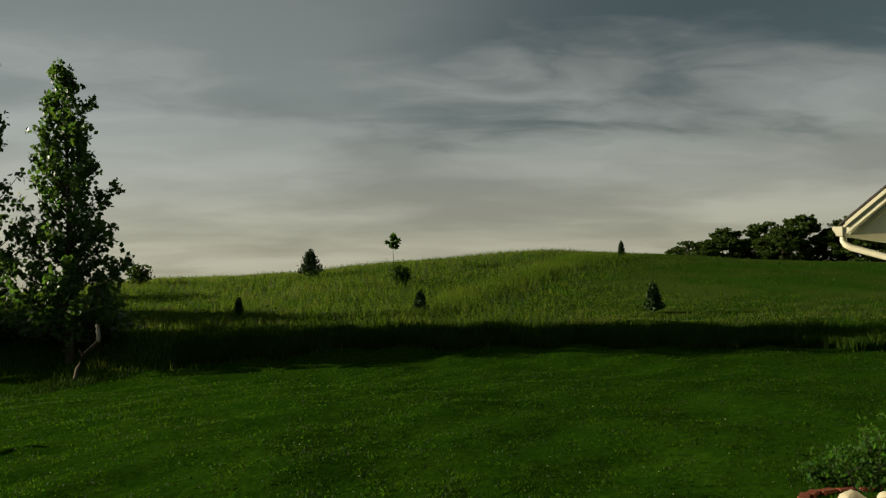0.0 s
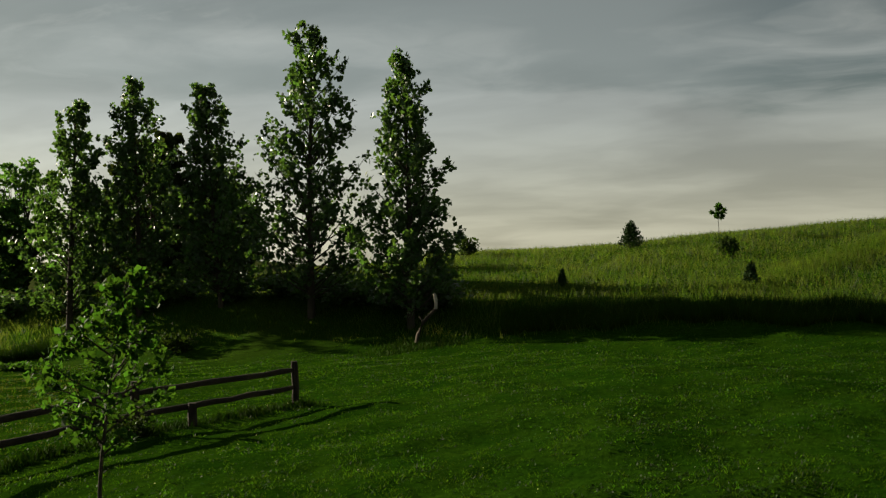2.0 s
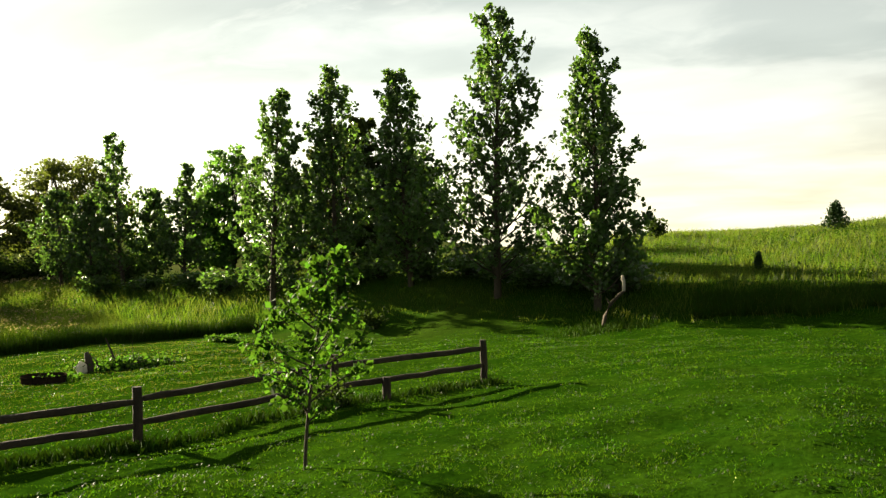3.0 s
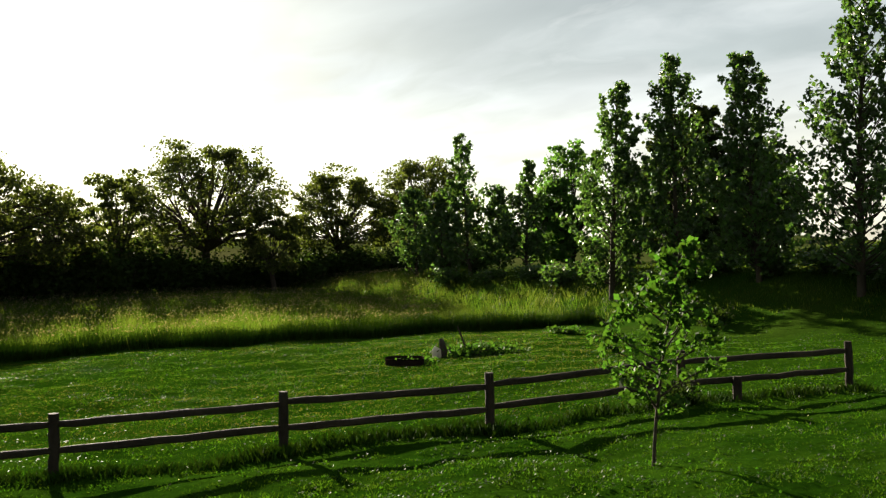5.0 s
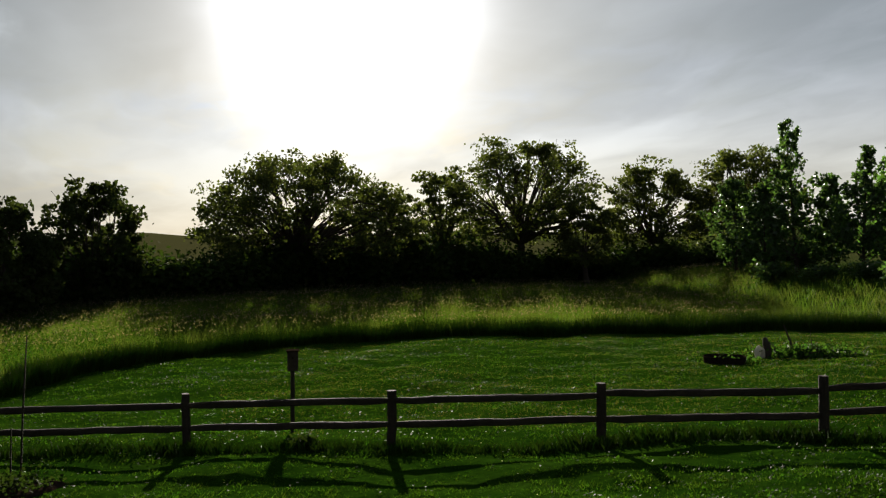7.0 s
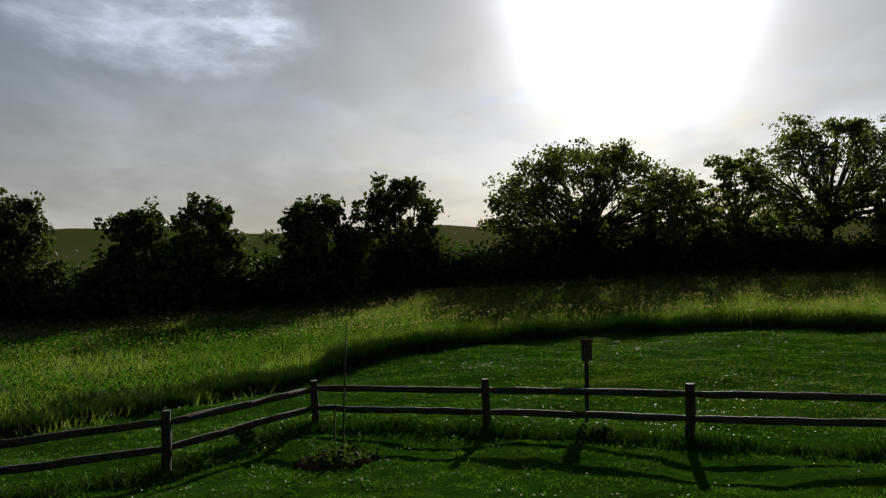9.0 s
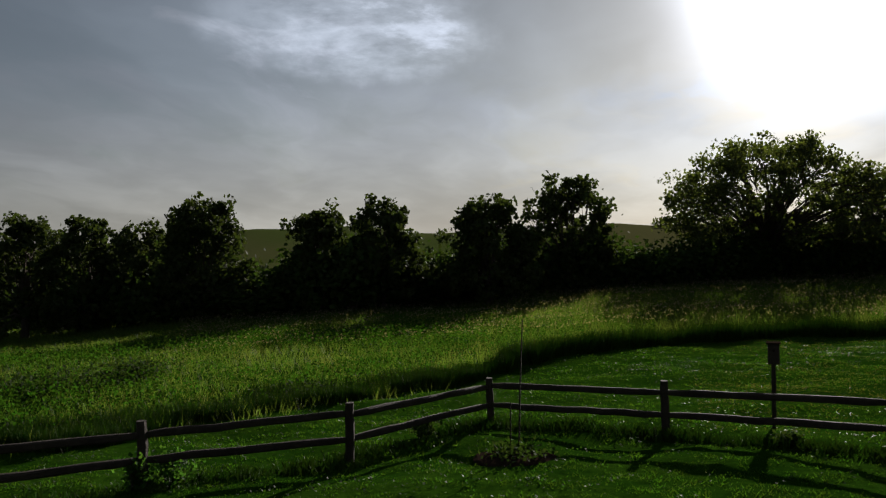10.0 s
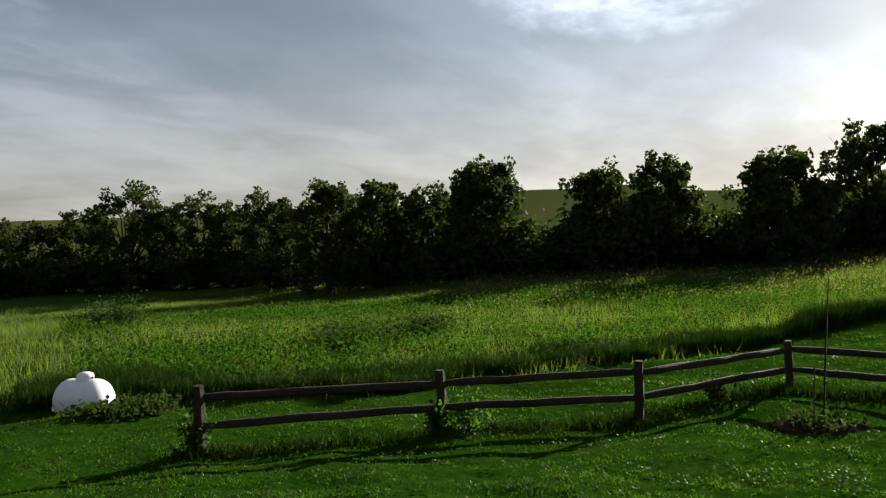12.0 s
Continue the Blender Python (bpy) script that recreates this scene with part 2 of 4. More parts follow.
def tri_mesh(name, verts, faces, flat=True):
    """A mesh out of arrays: verts n x 3, faces m x 3 (or m x 4)."""
    verts, faces = np.asarray(verts, np.float32), np.asarray(faces, np.int32)
    k = faces.shape[1]
    me = bpy.data.meshes.new(name)
    me.vertices.add(len(verts))
    me.vertices.foreach_set("co", verts.ravel())
    me.loops.add(faces.size)
    me.loops.foreach_set("vertex_index", faces.ravel())
    me.polygons.add(len(faces))
    me.polygons.foreach_set("loop_start", np.arange(0, faces.size, k, dtype=np.int32))
    me.polygons.foreach_set("use_smooth", np.full(len(faces), not flat))
    me.update(calc_edges=True)
    me.validate()
    return me


def part(name, shape, mat, parent=None, label=""):
    """Link a mesh or bmesh as one object, under a thing or a part."""
    if isinstance(shape, bmesh.types.BMesh):
        me = bpy.data.meshes.new(name)
        shape.to_mesh(me)
        shape.free()
        shape = me
    if not shape.materials:
        shape.materials.append(mat)
    ob = new(name, shape)
    ob.parent = parent
    if label:
        tagged(ob, label)
    return ob


def thing(name, label, category, at=(0, 0, 0), turn=0, group="", kind=""):
    ob = new(name)
    ob.empty_display_size = 0.2
    ob.matrix_basis = pose(*at, 0, 0, turn)
    return tagged(ob, label, category, group, kind)


def tubes(paths, sides=6, cap=True):
    """Tapered tubes: each path is a list of (point, radius). Returns verts, quads."""
    verts, quads = [], []
    ring = [(math.cos(2 * math.pi * i / sides), math.sin(2 * math.pi * i / sides)) for i in range(sides)]
    for path in paths:
        base = len(verts)
        for i, (p, r) in enumerate(path):
            a, b = Vector(path[max(i - 1, 0)][0]), Vector(path[min(i + 1, len(path) - 1)][0])
            t = (b - a).normalized()
            u = t.orthogonal().normalized() if abs(t.z) > 0.95 else t.cross(Vector((0, 0, 1))).normalized()
            w = t.cross(u)
            for c, s in ring:
                verts.append(tuple(Vector(p) + (u * c + w * s) * r))
        for i in range(len(path) - 1):
            for j in range(sides):
                k = (j + 1) % sides
                quads.append((base + i * sides + j, base + i * sides + k, base + (i + 1) * sides + k, base + (i + 1) * sides + j))
    return verts, quads


def tube_part(name, paths, mat, parent, sides=6, label=""):
    v, q = tubes(paths, sides)
    return part(name, tri_mesh(name, v, q, flat=False), mat, parent, label)


def leaf_mesh(name, centers, sizes, rng, droop=0.0, long=1.25, flat=1.0):
    """Bent diamond leaves, turned every way; flat below 1 lays them down."""
    c = np.asarray(centers, float)
    m = len(c)
    s = np.asarray(sizes, float).reshape(-1, 1) * np.ones((m, 1))
    a = rng.normal(size=(m, 3))
    a[:, 2] -= droop
    a /= np.linalg.norm(a, axis=1, keepdims=True)
    a *= (1, 1, flat)
    a /= np.linalg.norm(a, axis=1, keepdims=True)
    b = np.cross(a, rng.normal(size=(m, 3)) * (flat, flat, 1))
    b /= np.linalg.norm(b, axis=1, keepdims=True) + 1e-9
    nrm = np.cross(a, b)
    v = np.stack([c - a * s * long * 0.5, c + b * s * 0.5 - nrm * s * 0.1, c + a * s * long * 0.5, c - b * s * 0.5 - nrm * s * 0.1], 1).reshape(-1, 3)
    i = np.arange(m)[:, None] * 4
    f = np.concatenate([i + [0, 1, 2], i + [0, 2, 3]], 0)
    return tri_mesh(name, v, f)


# ---- ground ----
EDGE_AZ = (-180, -35, -13, 0, 9, 15, 21, 32, 37, 44, 58, 68, 76, 82, 86, 89, 95.7, 102, 110, 118, 125, 134, 180)
EDGE_R = (25, 26.6, 27.0, 28.4, 29.4, 30.5, 34, 40, 42, 39, 35.5, 36, 34.7, 32, 29.5, 27, 22.3, 20, 17.8, 16.6, 16.1, 17.2, 18)


WAVES = [(0.9 * (1.7 ** k) * math.cos(k * 2.1), 0.9 * (1.7 ** k) * math.sin(k * 2.1), k * 1.9) for k in range(7)]


def patchy(x, y, scale=1.0):
    """Soft patches between about -1 and 1."""
    total = 0
    for k, (a, b, c) in enumerate(WAVES):
        total = total + np.sin((a * x + b * y) * scale + c + 1.3 * np.sin((b * x - a * y) * scale * 0.6 + c)) * 0.8 ** k
    return total / 2.6


def polar(x, y):
    return np.degrees(np.arctan2(-np.asarray(x, float), y)), np.hypot(x, y)


def mown_radius(az):
    """How far the mown lawn reaches in each direction."""
    return np.interp(az, EDGE_AZ, EDGE_R)


def ground_z(x, y):
    x, y = np.asarray(x, float), np.asarray(y, float)
    az, r = polar(x, y)
    drop = 2.35 - np.where(x < 0, 2.0, 0.6) * np.tanh(x / 30) - 0.16 * np.tanh(y / 12)
    # a bank along the row of poplars, and the hill behind it
    n = 0.31 * x + 0.95 * y
    drop += 0.2 * np.exp(-((n - 23.5) / 4.0) ** 2)
    drop -= np.interp(x, (-80, -45, -20, -8, 0, 20, 60), (0.6, 1.9, 2.1, 1.3, 0.8, 0.5, 0.2)) * smooth(n, 24, 31)
    hill = np.interp(x, (-75, -40, -22, -11, 0, 6, 18, 26, 35, 60, 120), (0, 0.3, 1.4, 2.2, 2.5, 3.1, 3.8, 3.6, 2.9, 2.0, 1.0))
    drop -= hill * smooth(y, 29, 70) * (1 - 0.8 * smooth(y, 85, 190))
    left = smooth(az, 5, 35) * (1 - smooth(az, 112, 130))
    drop -= left * (8.0 + 2.5 * smooth(az, 85, 105)) * smooth(r, 95, 330)
    drop -= smooth(r, 170, 300) * (1.1 * np.sin(az * 0.31 + 0.8) + 0.6 * np.sin(az * 0.83)) * smooth(az, 15, 35)
    valley = smooth(az, 100, 128) * (1 - smooth(az, 185, 230))
    drop += valley * (3.2 * smooth(r, 25, 95) - 7.0 * smooth(r, 190, 900) - 22.0 * smooth(r, 1200, 2400))
    # small unevenness
    drop += (0.030 * np.sin(1.9 * x + 0.8 * y + np.sin(0.7 * y)) * np.sin(0.6 * y - 0.5 * x) + 0.018 * np.sin(2.6 * y - 1.4 * x + np.sin(1.1 * x))) * (1 - smooth(r, 45, 80))
    drop += 0.030 * patchy(x, y, 2.2) * (1 - smooth(r, 30, 45)) * smooth(r, 4, 9)
    drop -= 0.05 * np.sin(x * 0.41 + 1.3) * np.cos(y * 0.37) + 0.03 * np.sin(x * 1.1 + y * 0.7)
    return EYE - drop


def on_ground(az, r):
    x, y = -math.sin(radians(az)) * r, math.cos(radians(az)) * r
    return x, y, float(ground_z(x, y))


def make_ground():
    radii = np.concatenate([[0.0], np.geomspace(1.0, 6.0, 30, endpoint=False), np.geomspace(6.0, 60.0, 150, endpoint=False), np.geomspace(60.0, 3500, 110)])
    azs = np.radians(np.arange(0, 360, 0.9))
    x = (-np.sin(azs)[None] * radii[:, None]).ravel()
    y = (np.cos(azs)[None] * radii[:, None]).ravel()
    v = np.stack([x, y, ground_z(x, y)], 1)
    na = len(azs)
    i, j = np.meshgrid(np.arange(len(radii) - 1), np.arange(na), indexing="ij")
    k = (j + 1) % na
    f = np.stack([i * na + j, i * na + k, (i + 1) * na + k, (i + 1) * na + j], -1).reshape(-1, 4)
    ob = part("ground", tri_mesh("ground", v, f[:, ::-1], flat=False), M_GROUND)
    tagged(ob, "uneven green farmland ground under lawn, meadow and fields", "ground", kind="structure")


make_ground()


def blades(name, xy, height, width, lean, rng, mat, label, bent=True, category="grass"):
    """Grass as single blades, bent ones with two triangles, joined into one sheet of stuff."""
    m = len(xy)
    h = height * rng.uniform(0.6, 1.25, m)
    z0 = ground_z(xy[:, 0], xy[:, 1]) - 0.02
    th = rng.uniform(0, 2 * np.pi, m)
    side = np.stack([np.cos(th), np.sin(th), np.zeros(m)], 1) * (width * rng.uniform(0.7, 1.3, m))[:, None] * 0.5
    ph = rng.uniform(0, 2 * np.pi, m)
    tip = np.stack([np.cos(ph), np.sin(ph), np.zeros(m)], 1) * (lean * h * rng.uniform(0.2, 1.0, m))[:, None]
    base = np.stack([xy[:, 0], xy[:, 1], z0], 1)
    up = np.zeros((m, 3))
    up[:, 2] = h
    mid = base + up * 0.6 + tip * 0.3
    v = np.stack([base - side, base + side, mid - side * 0.6, base + up + tip], 1).reshape(-1, 3)
    i = np.arange(m)[:, None] * 4
    f = np.concatenate([i + [0, 1, 2], i + [1, 3, 2]], 0)
    if not bent:
        v = np.stack([base - side, base + side, base + up + tip], 1).reshape(-1, 3)
        f = np.arange(3 * m).reshape(-1, 3)
    ob = part(name, tri_mesh(name, v, f), mat)
    return tagged(ob, label, category, kind="stuff")


def scatter(rng, count, az0, az1, r0, r1, power=1.0):
    """Places in a sector of the plan; power below 1 draws them nearer."""
    az = np.radians(rng.uniform(az0, az1, count))
    r = np.sqrt(r0 * r0 + (r1 * r1 - r0 * r0) * rng.uniform(0, 1, count) ** (1 / power))
    return np.stack([-np.sin(az) * r, np.cos(az) * r], 1)


def make_grass():
    rng = np.random.default_rng(4)
    xy = scatter(rng, 760000, -38, 142, 8.0, 43, 0.58)
    az, r = polar(xy[:, 0], xy[:, 1])
    xy = xy[r < mown_radius(az) + rng.normal(0, 0.25, len(r)) + 0.7 * patchy(xy[:, 0], xy[:, 1], 0.5)]
    tuft = patchy(xy[:, 0], xy[:, 1], 8.0)
    xy = xy[tuft > rng.uniform(-2.2, 0.1, len(xy))]
    lumps = 0.9 * patchy(xy[:, 0], xy[:, 1], 8.0) + 0.7 * patchy(xy[:, 0], xy[:, 1], 1.6)
    r = np.hypot(xy[:, 0], xy[:, 1])
    blades("lawn", xy, np.clip(0.036 + 0.026 * lumps, 0.016, 0.10), 0.013 + r * 0.0007, 1.5, rng, M_LAWN, "short mown green lawn grass with uneven tufts", False)
    xy = scatter(rng, 740000, -38, 142, 15, 95, 0.72)
    az, r = polar(xy[:, 0], xy[:, 1])
    edge = mown_radius(az) + 0.7 * patchy(xy[:, 0], xy[:, 1], 0.5) + np.where((az > 36) & (az < 95), 1.3, 0.0)
    keep = (r > edge + rng.normal(0, 0.3, len(r))) & ~((az > 15) & (az < 44) & (r > 62)) & (rng.uniform(0, 1, len(r)) < 1 - 0.95 * smooth(-az, 17, 23) * smooth(r, 40, 47))
    xy, az, r = xy[keep], az[keep], r[keep]
    lumps = patchy(xy[:, 0], xy[:, 1], 0.45)
    tall = 0.72 - 0.35 * smooth(az, 82, 98) + 0.11 * lumps
    tall = np.where(az < 12, 0.40 + 0.14 * lumps, tall) * (1 - 0.6 * smooth(-az, 14, 21))
    tall *= 0.85 + 0.15 * smooth(r - mown_radius(az), 0, 2)
    tall *= 1 - 0.65 * smooth(az, 9, 16) * (1 - smooth(az, 33, 42))
    tall = np.clip(tall, 0.12, 1.1)
    blades("meadow_grass", xy, tall * rng.uniform(0.55, 1.1, len(r)), 0.009 + r * 0.00042, 0.8, rng, M_MEADOW, "tall uncut meadow grass, green with tawny tips", False)
    pick = rng.uniform(0, 1, len(xy)) < np.where((az > 46) & (az < 112) & (r > 35), 0.13, 0.0)
    sx, h = xy[pick], tall[pick] * 1.1
    base = np.stack([sx[:, 0], sx[:, 1], ground_z(sx[:, 0], sx[:, 1]) + h], 1)
    me = leaf_mesh("seed_heads", base + rng.normal(0, 0.05, base.shape), np.full(len(base), 0.045), rng, long=2.8)
    tagged(part("seed_heads", me, M_SEED), "pale tawny seed heads on the meadow grass", "grass", kind="stuff")
    # rank growth along the rim of the lawn, coloured dark for the meadow's shaded face
    az = rng.uniform(-36, 140, 150000)
    r = mown_radius(az) + rng.uniform(0, 1, len(az)) ** 1.5 * 2.2 + 0.1 + 0.7 * patchy(-np.sin(np.radians(az)) * 30, np.cos(np.radians(az)) * 30, 0.5)
    keep = (az < 8) | (az > 36)
    az, r = az[keep], r[keep]
    rim = np.stack([-np.sin(np.radians(az)) * r, np.cos(np.radians(az)) * r], 1)
    blades("rank_grass", rim, np.where(az > 92, 0.36, np.where(az < 10, 0.34, 0.62)) * (1 + 0.3 * patchy(rim[:, 0], rim[:, 1], 0.9)), 0.03, 0.5, rng, M_EDGE, "rank grass where the lawn meets the meadow, darkened as its shaded face", False)
    # a paler strip of grass running up the hill
    f = rng.uniform(0, 1, 16000)
    az, r = -7.0 - 12.0 * f + rng.normal(0, 0.9, len(f)), 35 + 27 * f + rng.normal(0, 0.8, len(f))
    xy = np.stack([-np.sin(np.radians(az)) * r, np.cos(np.radians(az)) * r], 1)
    blades("pale_grass", xy, 0.42, 0.035, 0.7, rng, M_STRIP, "paler strip of grass running up the hill", False)
    # dry clippings left on the lawn, yellowed and spread to brighten its sunlit part
    xy = scatter(rng, 130000, 34, 80, 15, 38)
    az, r = polar(xy[:, 0], xy[:, 1])
    xy = xy[(r < mown_radius(az) - 0.3) & (patchy(xy[:, 0], xy[:, 1], 0.28) + 0.5 * patchy(xy[:, 0], xy[:, 1], 2.5) > rng.uniform(-0.7, 1.0, len(r)))]
    blades("dry_clippings", xy, 0.040, 0.026, 2.2, rng, M_DRY_LIT, "dry clippings scattered over the mown lawn, yellowed for its sunlit part", False)
    # leafy weeds low in the meadow beyond the fence corner and on the hill
    xy = np.concatenate([scatter(rng, 52000, 82, 137, 17, 44), scatter(rng, 9000, -30, 12, 31, 60)])
    az, r = polar(xy[:, 0], xy[:, 1])
    xy = xy[(r > mown_radius(az) + 1.0) & (patchy(xy[:, 0], xy[:, 1], 0.35) + 0.6 * patchy(xy[:, 0], xy[:, 1], 1.4) > rng.uniform(-0.6, 1.0, len(r)))]
    spread = rng.uniform(0.08, 0.62, len(xy))
    pts = np.concatenate([np.stack([xy[:, 0], xy[:, 1], ground_z(xy[:, 0], xy[:, 1]) + spread * k], 1) + rng.normal(0, 0.05, (len(xy), 3)) for k in (0.35, 0.6, 0.8, 1.0)])
    tagged(part("weeds", leaf_mesh("weeds", pts, rng.uniform(0.035, 0.08, len(pts)), rng), M_WEED), "patches of broad-leaved green weeds in the meadow", "weeds", kind="stuff")
    xy = scatter(rng, 170000, -38, 142, 9, 36, 0.6)
    az, r = polar(xy[:, 0], xy[:, 1])
    tuft = patchy(xy[:, 0] + 3.0, xy[:, 1], 5.0) + 0.6 * patchy(xy[:, 0], xy[:, 1], 0.7)
    keep = (r < mown_radius(az) - 0.3) & (tuft > rng.uniform(0.1, 1.1, len(r)))
    xy, tuft = xy[keep], tuft[keep]
    pts = np.stack([xy[:, 0], xy[:, 1], ground_z(xy[:, 0], xy[:, 1]) + 0.015 + 0.035 * np.clip(tuft, 0, 1.4) * rng.uniform(0.5, 1.1, len(xy))], 1)
    tagged(part("clover", leaf_mesh("clover", pts, 0.028 + 0.0009 * r[keep], rng, long=1.0, flat=0.35), M_CLOVER_LEAF), "clover and small broad leaves in the lawn", "clover", kind="stuff")
    xy = scatter(rng, 320, -38, 142, 9, 30, 0.6)
    az, r = polar(xy[:, 0], xy[:, 1])
    xy = xy[r < mown_radius(az)]
    pts = np.stack([xy[:, 0], xy[:, 1], ground_z(xy[:, 0], xy[:, 1]) + rng.uniform(0.05, 0.11, len(xy))], 1)
    tagged(part("clover_flowers", leaf_mesh("clover_flowers", pts, np.full(len(pts), 0.016), rng, long=1.0), M_CLOVER), "small whitish clover flowers in the lawn", "flowers", kind="stuff")


make_grass()


# ---- fence ----
def rough_beam(a, b, w, h, rng, steps=7, taper=0.12):
    """A hand-split rail from a to b: four uneven faces that waver along its length."""
    a, b = Vector(a), Vector(b)
    t = (b - a).normalized()
    side = t.cross(Vector((0, 0, 1))) if abs(t.z) < 0.9 else Vector((1, 0, 0))
    side.normalize()
    up = side.cross(t)
    bm = bmesh.new()
    rings = []
    for i in range(steps + 1):
        f = i / steps
        end = min(f, 1 - f) * steps
        k = 1 - taper if end < 0.5 else 1.0
        c = a.lerp(b, f) + side * rng.normal(0, 0.005) + up * rng.normal(0, 0.005)
        ring = []
        for u, v in ((-1, -0.55), (-0.55, -1), (0.6, -1), (1, -0.4), (0.9, 0.6), (0.45, 1), (-0.5, 0.95), (-1, 0.5)):
            ring.append(bm.verts.new(c + side * (u * w * 0.5 * k * rng.uniform(0.88, 1.1)) + up * (v * h * 0.5 * k * rng.uniform(0.88, 1.1))))
        rings.append(ring)
    for r0, r1 in zip(rings, rings[1:]):
        for j in range(8):
            bm.faces.new((r0[j], r0[(j + 1) % 8], r1[(j + 1) % 8], r1[j]))
    bm.faces.new(rings[0][::-1])
    bm.faces.new(rings[-1])
    bmesh.ops.recalc_face_normals(bm, faces=bm.faces)
    return bm


# azimuth and distance of each post, from one open end round the corner to the other
POSTS = ((20.9, 17.7), (30.5, 15.6), (42.5, 13.59), (55.8, 13.0), (69.3, 13.1), (82.1, 14.32), (93.16, 15.5), (102.5, 12.9), (115.3, 12.26), (130.57, 11.7))


def fence_grass(rng, tops):
    """Longer grass and weeds that the mower leaves under the rails, darkened for rail shadow."""
    xy = []
    for (p, _), (q, _) in zip(tops, tops[1:]):
        f = rng.uniform(0, 1, 1000)
        xy.append(np.stack([p.x + (q.x - p.x) * f, p.y + (q.y - p.y) * f], 1) + rng.normal(0, 0.15, (1000, 2)))
    for p, _ in tops:
        xy.append(rng.normal(0, 0.16, (330, 2)) + (p.x, p.y))
    xy = np.concatenate(xy)
    blades("uncut_grass", xy, 0.14 + 0.07 * patchy(xy[:, 0], xy[:, 1], 1.3), 0.022, 0.7, rng, M_EDGE, "longer uncut grass along the foot of the fence, darkened for rail shadow")


def make_fence():
    rng = np.random.default_rng(8)
    fence = thing("fence", "weathered brown two-rail split cedar fence across the lawn", "fence", on_ground(*POSTS[0]))
    inv = fence.matrix_basis.inverted()
    tops = []
    for az, r in POSTS:
        x, y, z = on_ground(az, r)
        lean = Vector((rng.normal(0, 0.015), rng.normal(0, 0.015), 1))
        foot = Vector((x, y, z - 0.15))
        ob = part("post", rough_beam(foot, foot + lean * rng.uniform(1.03, 1.09), 0.135, 0.125, rng, 6, 0.08), M_RAIL, fence)
        ob.matrix_parent_inverse = inv
        tops.append((Vector((x, y, z)), lean))
    for (p, lp), (q, lq) in zip(tops, tops[1:]):
        for h in (0.38, 0.74):
            a, b = p + lp * (h + rng.normal(0, 0.015)), q + lq * (h + rng.normal(0, 0.015))
            d = (b - a).normalized() * 0.03
            ob = part("rail", rough_beam(a - d, b + d, 0.075, 0.105, rng, 9, 0.3), M_RAIL, fence)
            ob.matrix_parent_inverse = inv
    # short prop under the lower rail of the first bay
    x, y, z = on_ground(27.2, 16.05)
    ob = part("prop", rough_beam((x, y, z - 0.1), (x, y, z + 0.40), 0.16, 0.12, rng, 3, 0.05), M_RAIL, fence, "short stub post under the rail")
    ob.matrix_parent_inverse = inv
    fence_grass(rng, tops)


make_fence()


# ---- trees ----
def bend(start, direction, length, r0, r1, rng, steps=5, lift=0.25, wander=0.12):
    """A limb that grows from start, bending upwards and wandering."""
    p, d = Vector(start), Vector(direction).normalized()
    path = [(p.copy(), r0)]
    for i in range(steps):
        d = (d + Vector((rng.normal(0, wander), rng.normal(0, wander), lift / steps + rng.normal(0, wander * 0.6)))).normalized()
        p = p + d * (length / steps)
        path.append((p.copy(), r0 + (r1 - r0) * (i + 1) / steps))
    return path


def poplar(name, label, at, height, spread, seed, mat=None, density=1.0, leaf=0.15):
    rng = np.random.default_rng(seed)
    tree = thing(name, label, "tree", at, group="poplar row")
    trunk = bend((0, 0, -0.2), (rng.normal(0, 0.03), rng.normal(0, 0.03), 1), height * 0.97, 0.014 * height, 0.012, rng, 10, 0.3, 0.012)
    limbs, leaves, sizes = [], [], []
    count = int(84 * density)
    for i in range(count):
        f = 0.07 + 0.9 * ((i + rng.uniform(0, 0.8)) / count) ** 1.2
        pos = f * 10
        k = min(int(pos), 9)
        start = trunk[k][0].lerp(trunk[k + 1][0], pos - k)
        profile = np.interp(f, (0.05, 0.14, 0.32, 0.55, 0.75, 0.9, 1.0), (1.0, 1.15, 1.05, 0.82, 0.57, 0.34, 0.12))
        length = spread * profile * rng.uniform(0.5, 1.2)
        th = i * 2.399 + rng.normal(0, 0.3)
        steep = np.interp(f, (0, 0.3, 1), (0.4, 0.75, 1.35)) * rng.uniform(0.7, 1.3)
        path = bend(start, (math.cos(th), math.sin(th), steep), length, 0.022 + 0.02 * (1 - f), 0.006, rng, 4, 0.4, 0.1)
        limbs.append(path)
        bare = rng.uniform(0.15, 0.45)
        # short spurs along the limb, each with its bunch of leaves
        for _ in range(int((3 + 23 * length / spread) * rng.uniform(0.7, 1.2))):
            g = bare + (1 - bare) * rng.uniform(0, 1) ** 0.75
            k = min(int(g * 4), 3)
            q = path[k][0].lerp(path[k + 1][0], g * 4 - k)
            out = (0.05 + 0.15 * length / spread) * (1.25 - 0.6 * g)
            q = q + Vector(rng.normal(0, out, 3))
            for _ in range(rng.integers(3, 7)):
                leaves.append(tuple(q + Vector(rng.normal(0, 0.075, 3))))
                sizes.append(leaf * rng.uniform(0.7, 1.25))
    tube_part("trunk", [trunk], M_BARK, tree, 8)
    tagged(tube_part("branch_work", limbs, M_BARK, tree, 4), kind="stuff")
    part("crown", leaf_mesh("crown", leaves, sizes, rng, 0.6), mat or M_POPLAR, tree)
    return tree


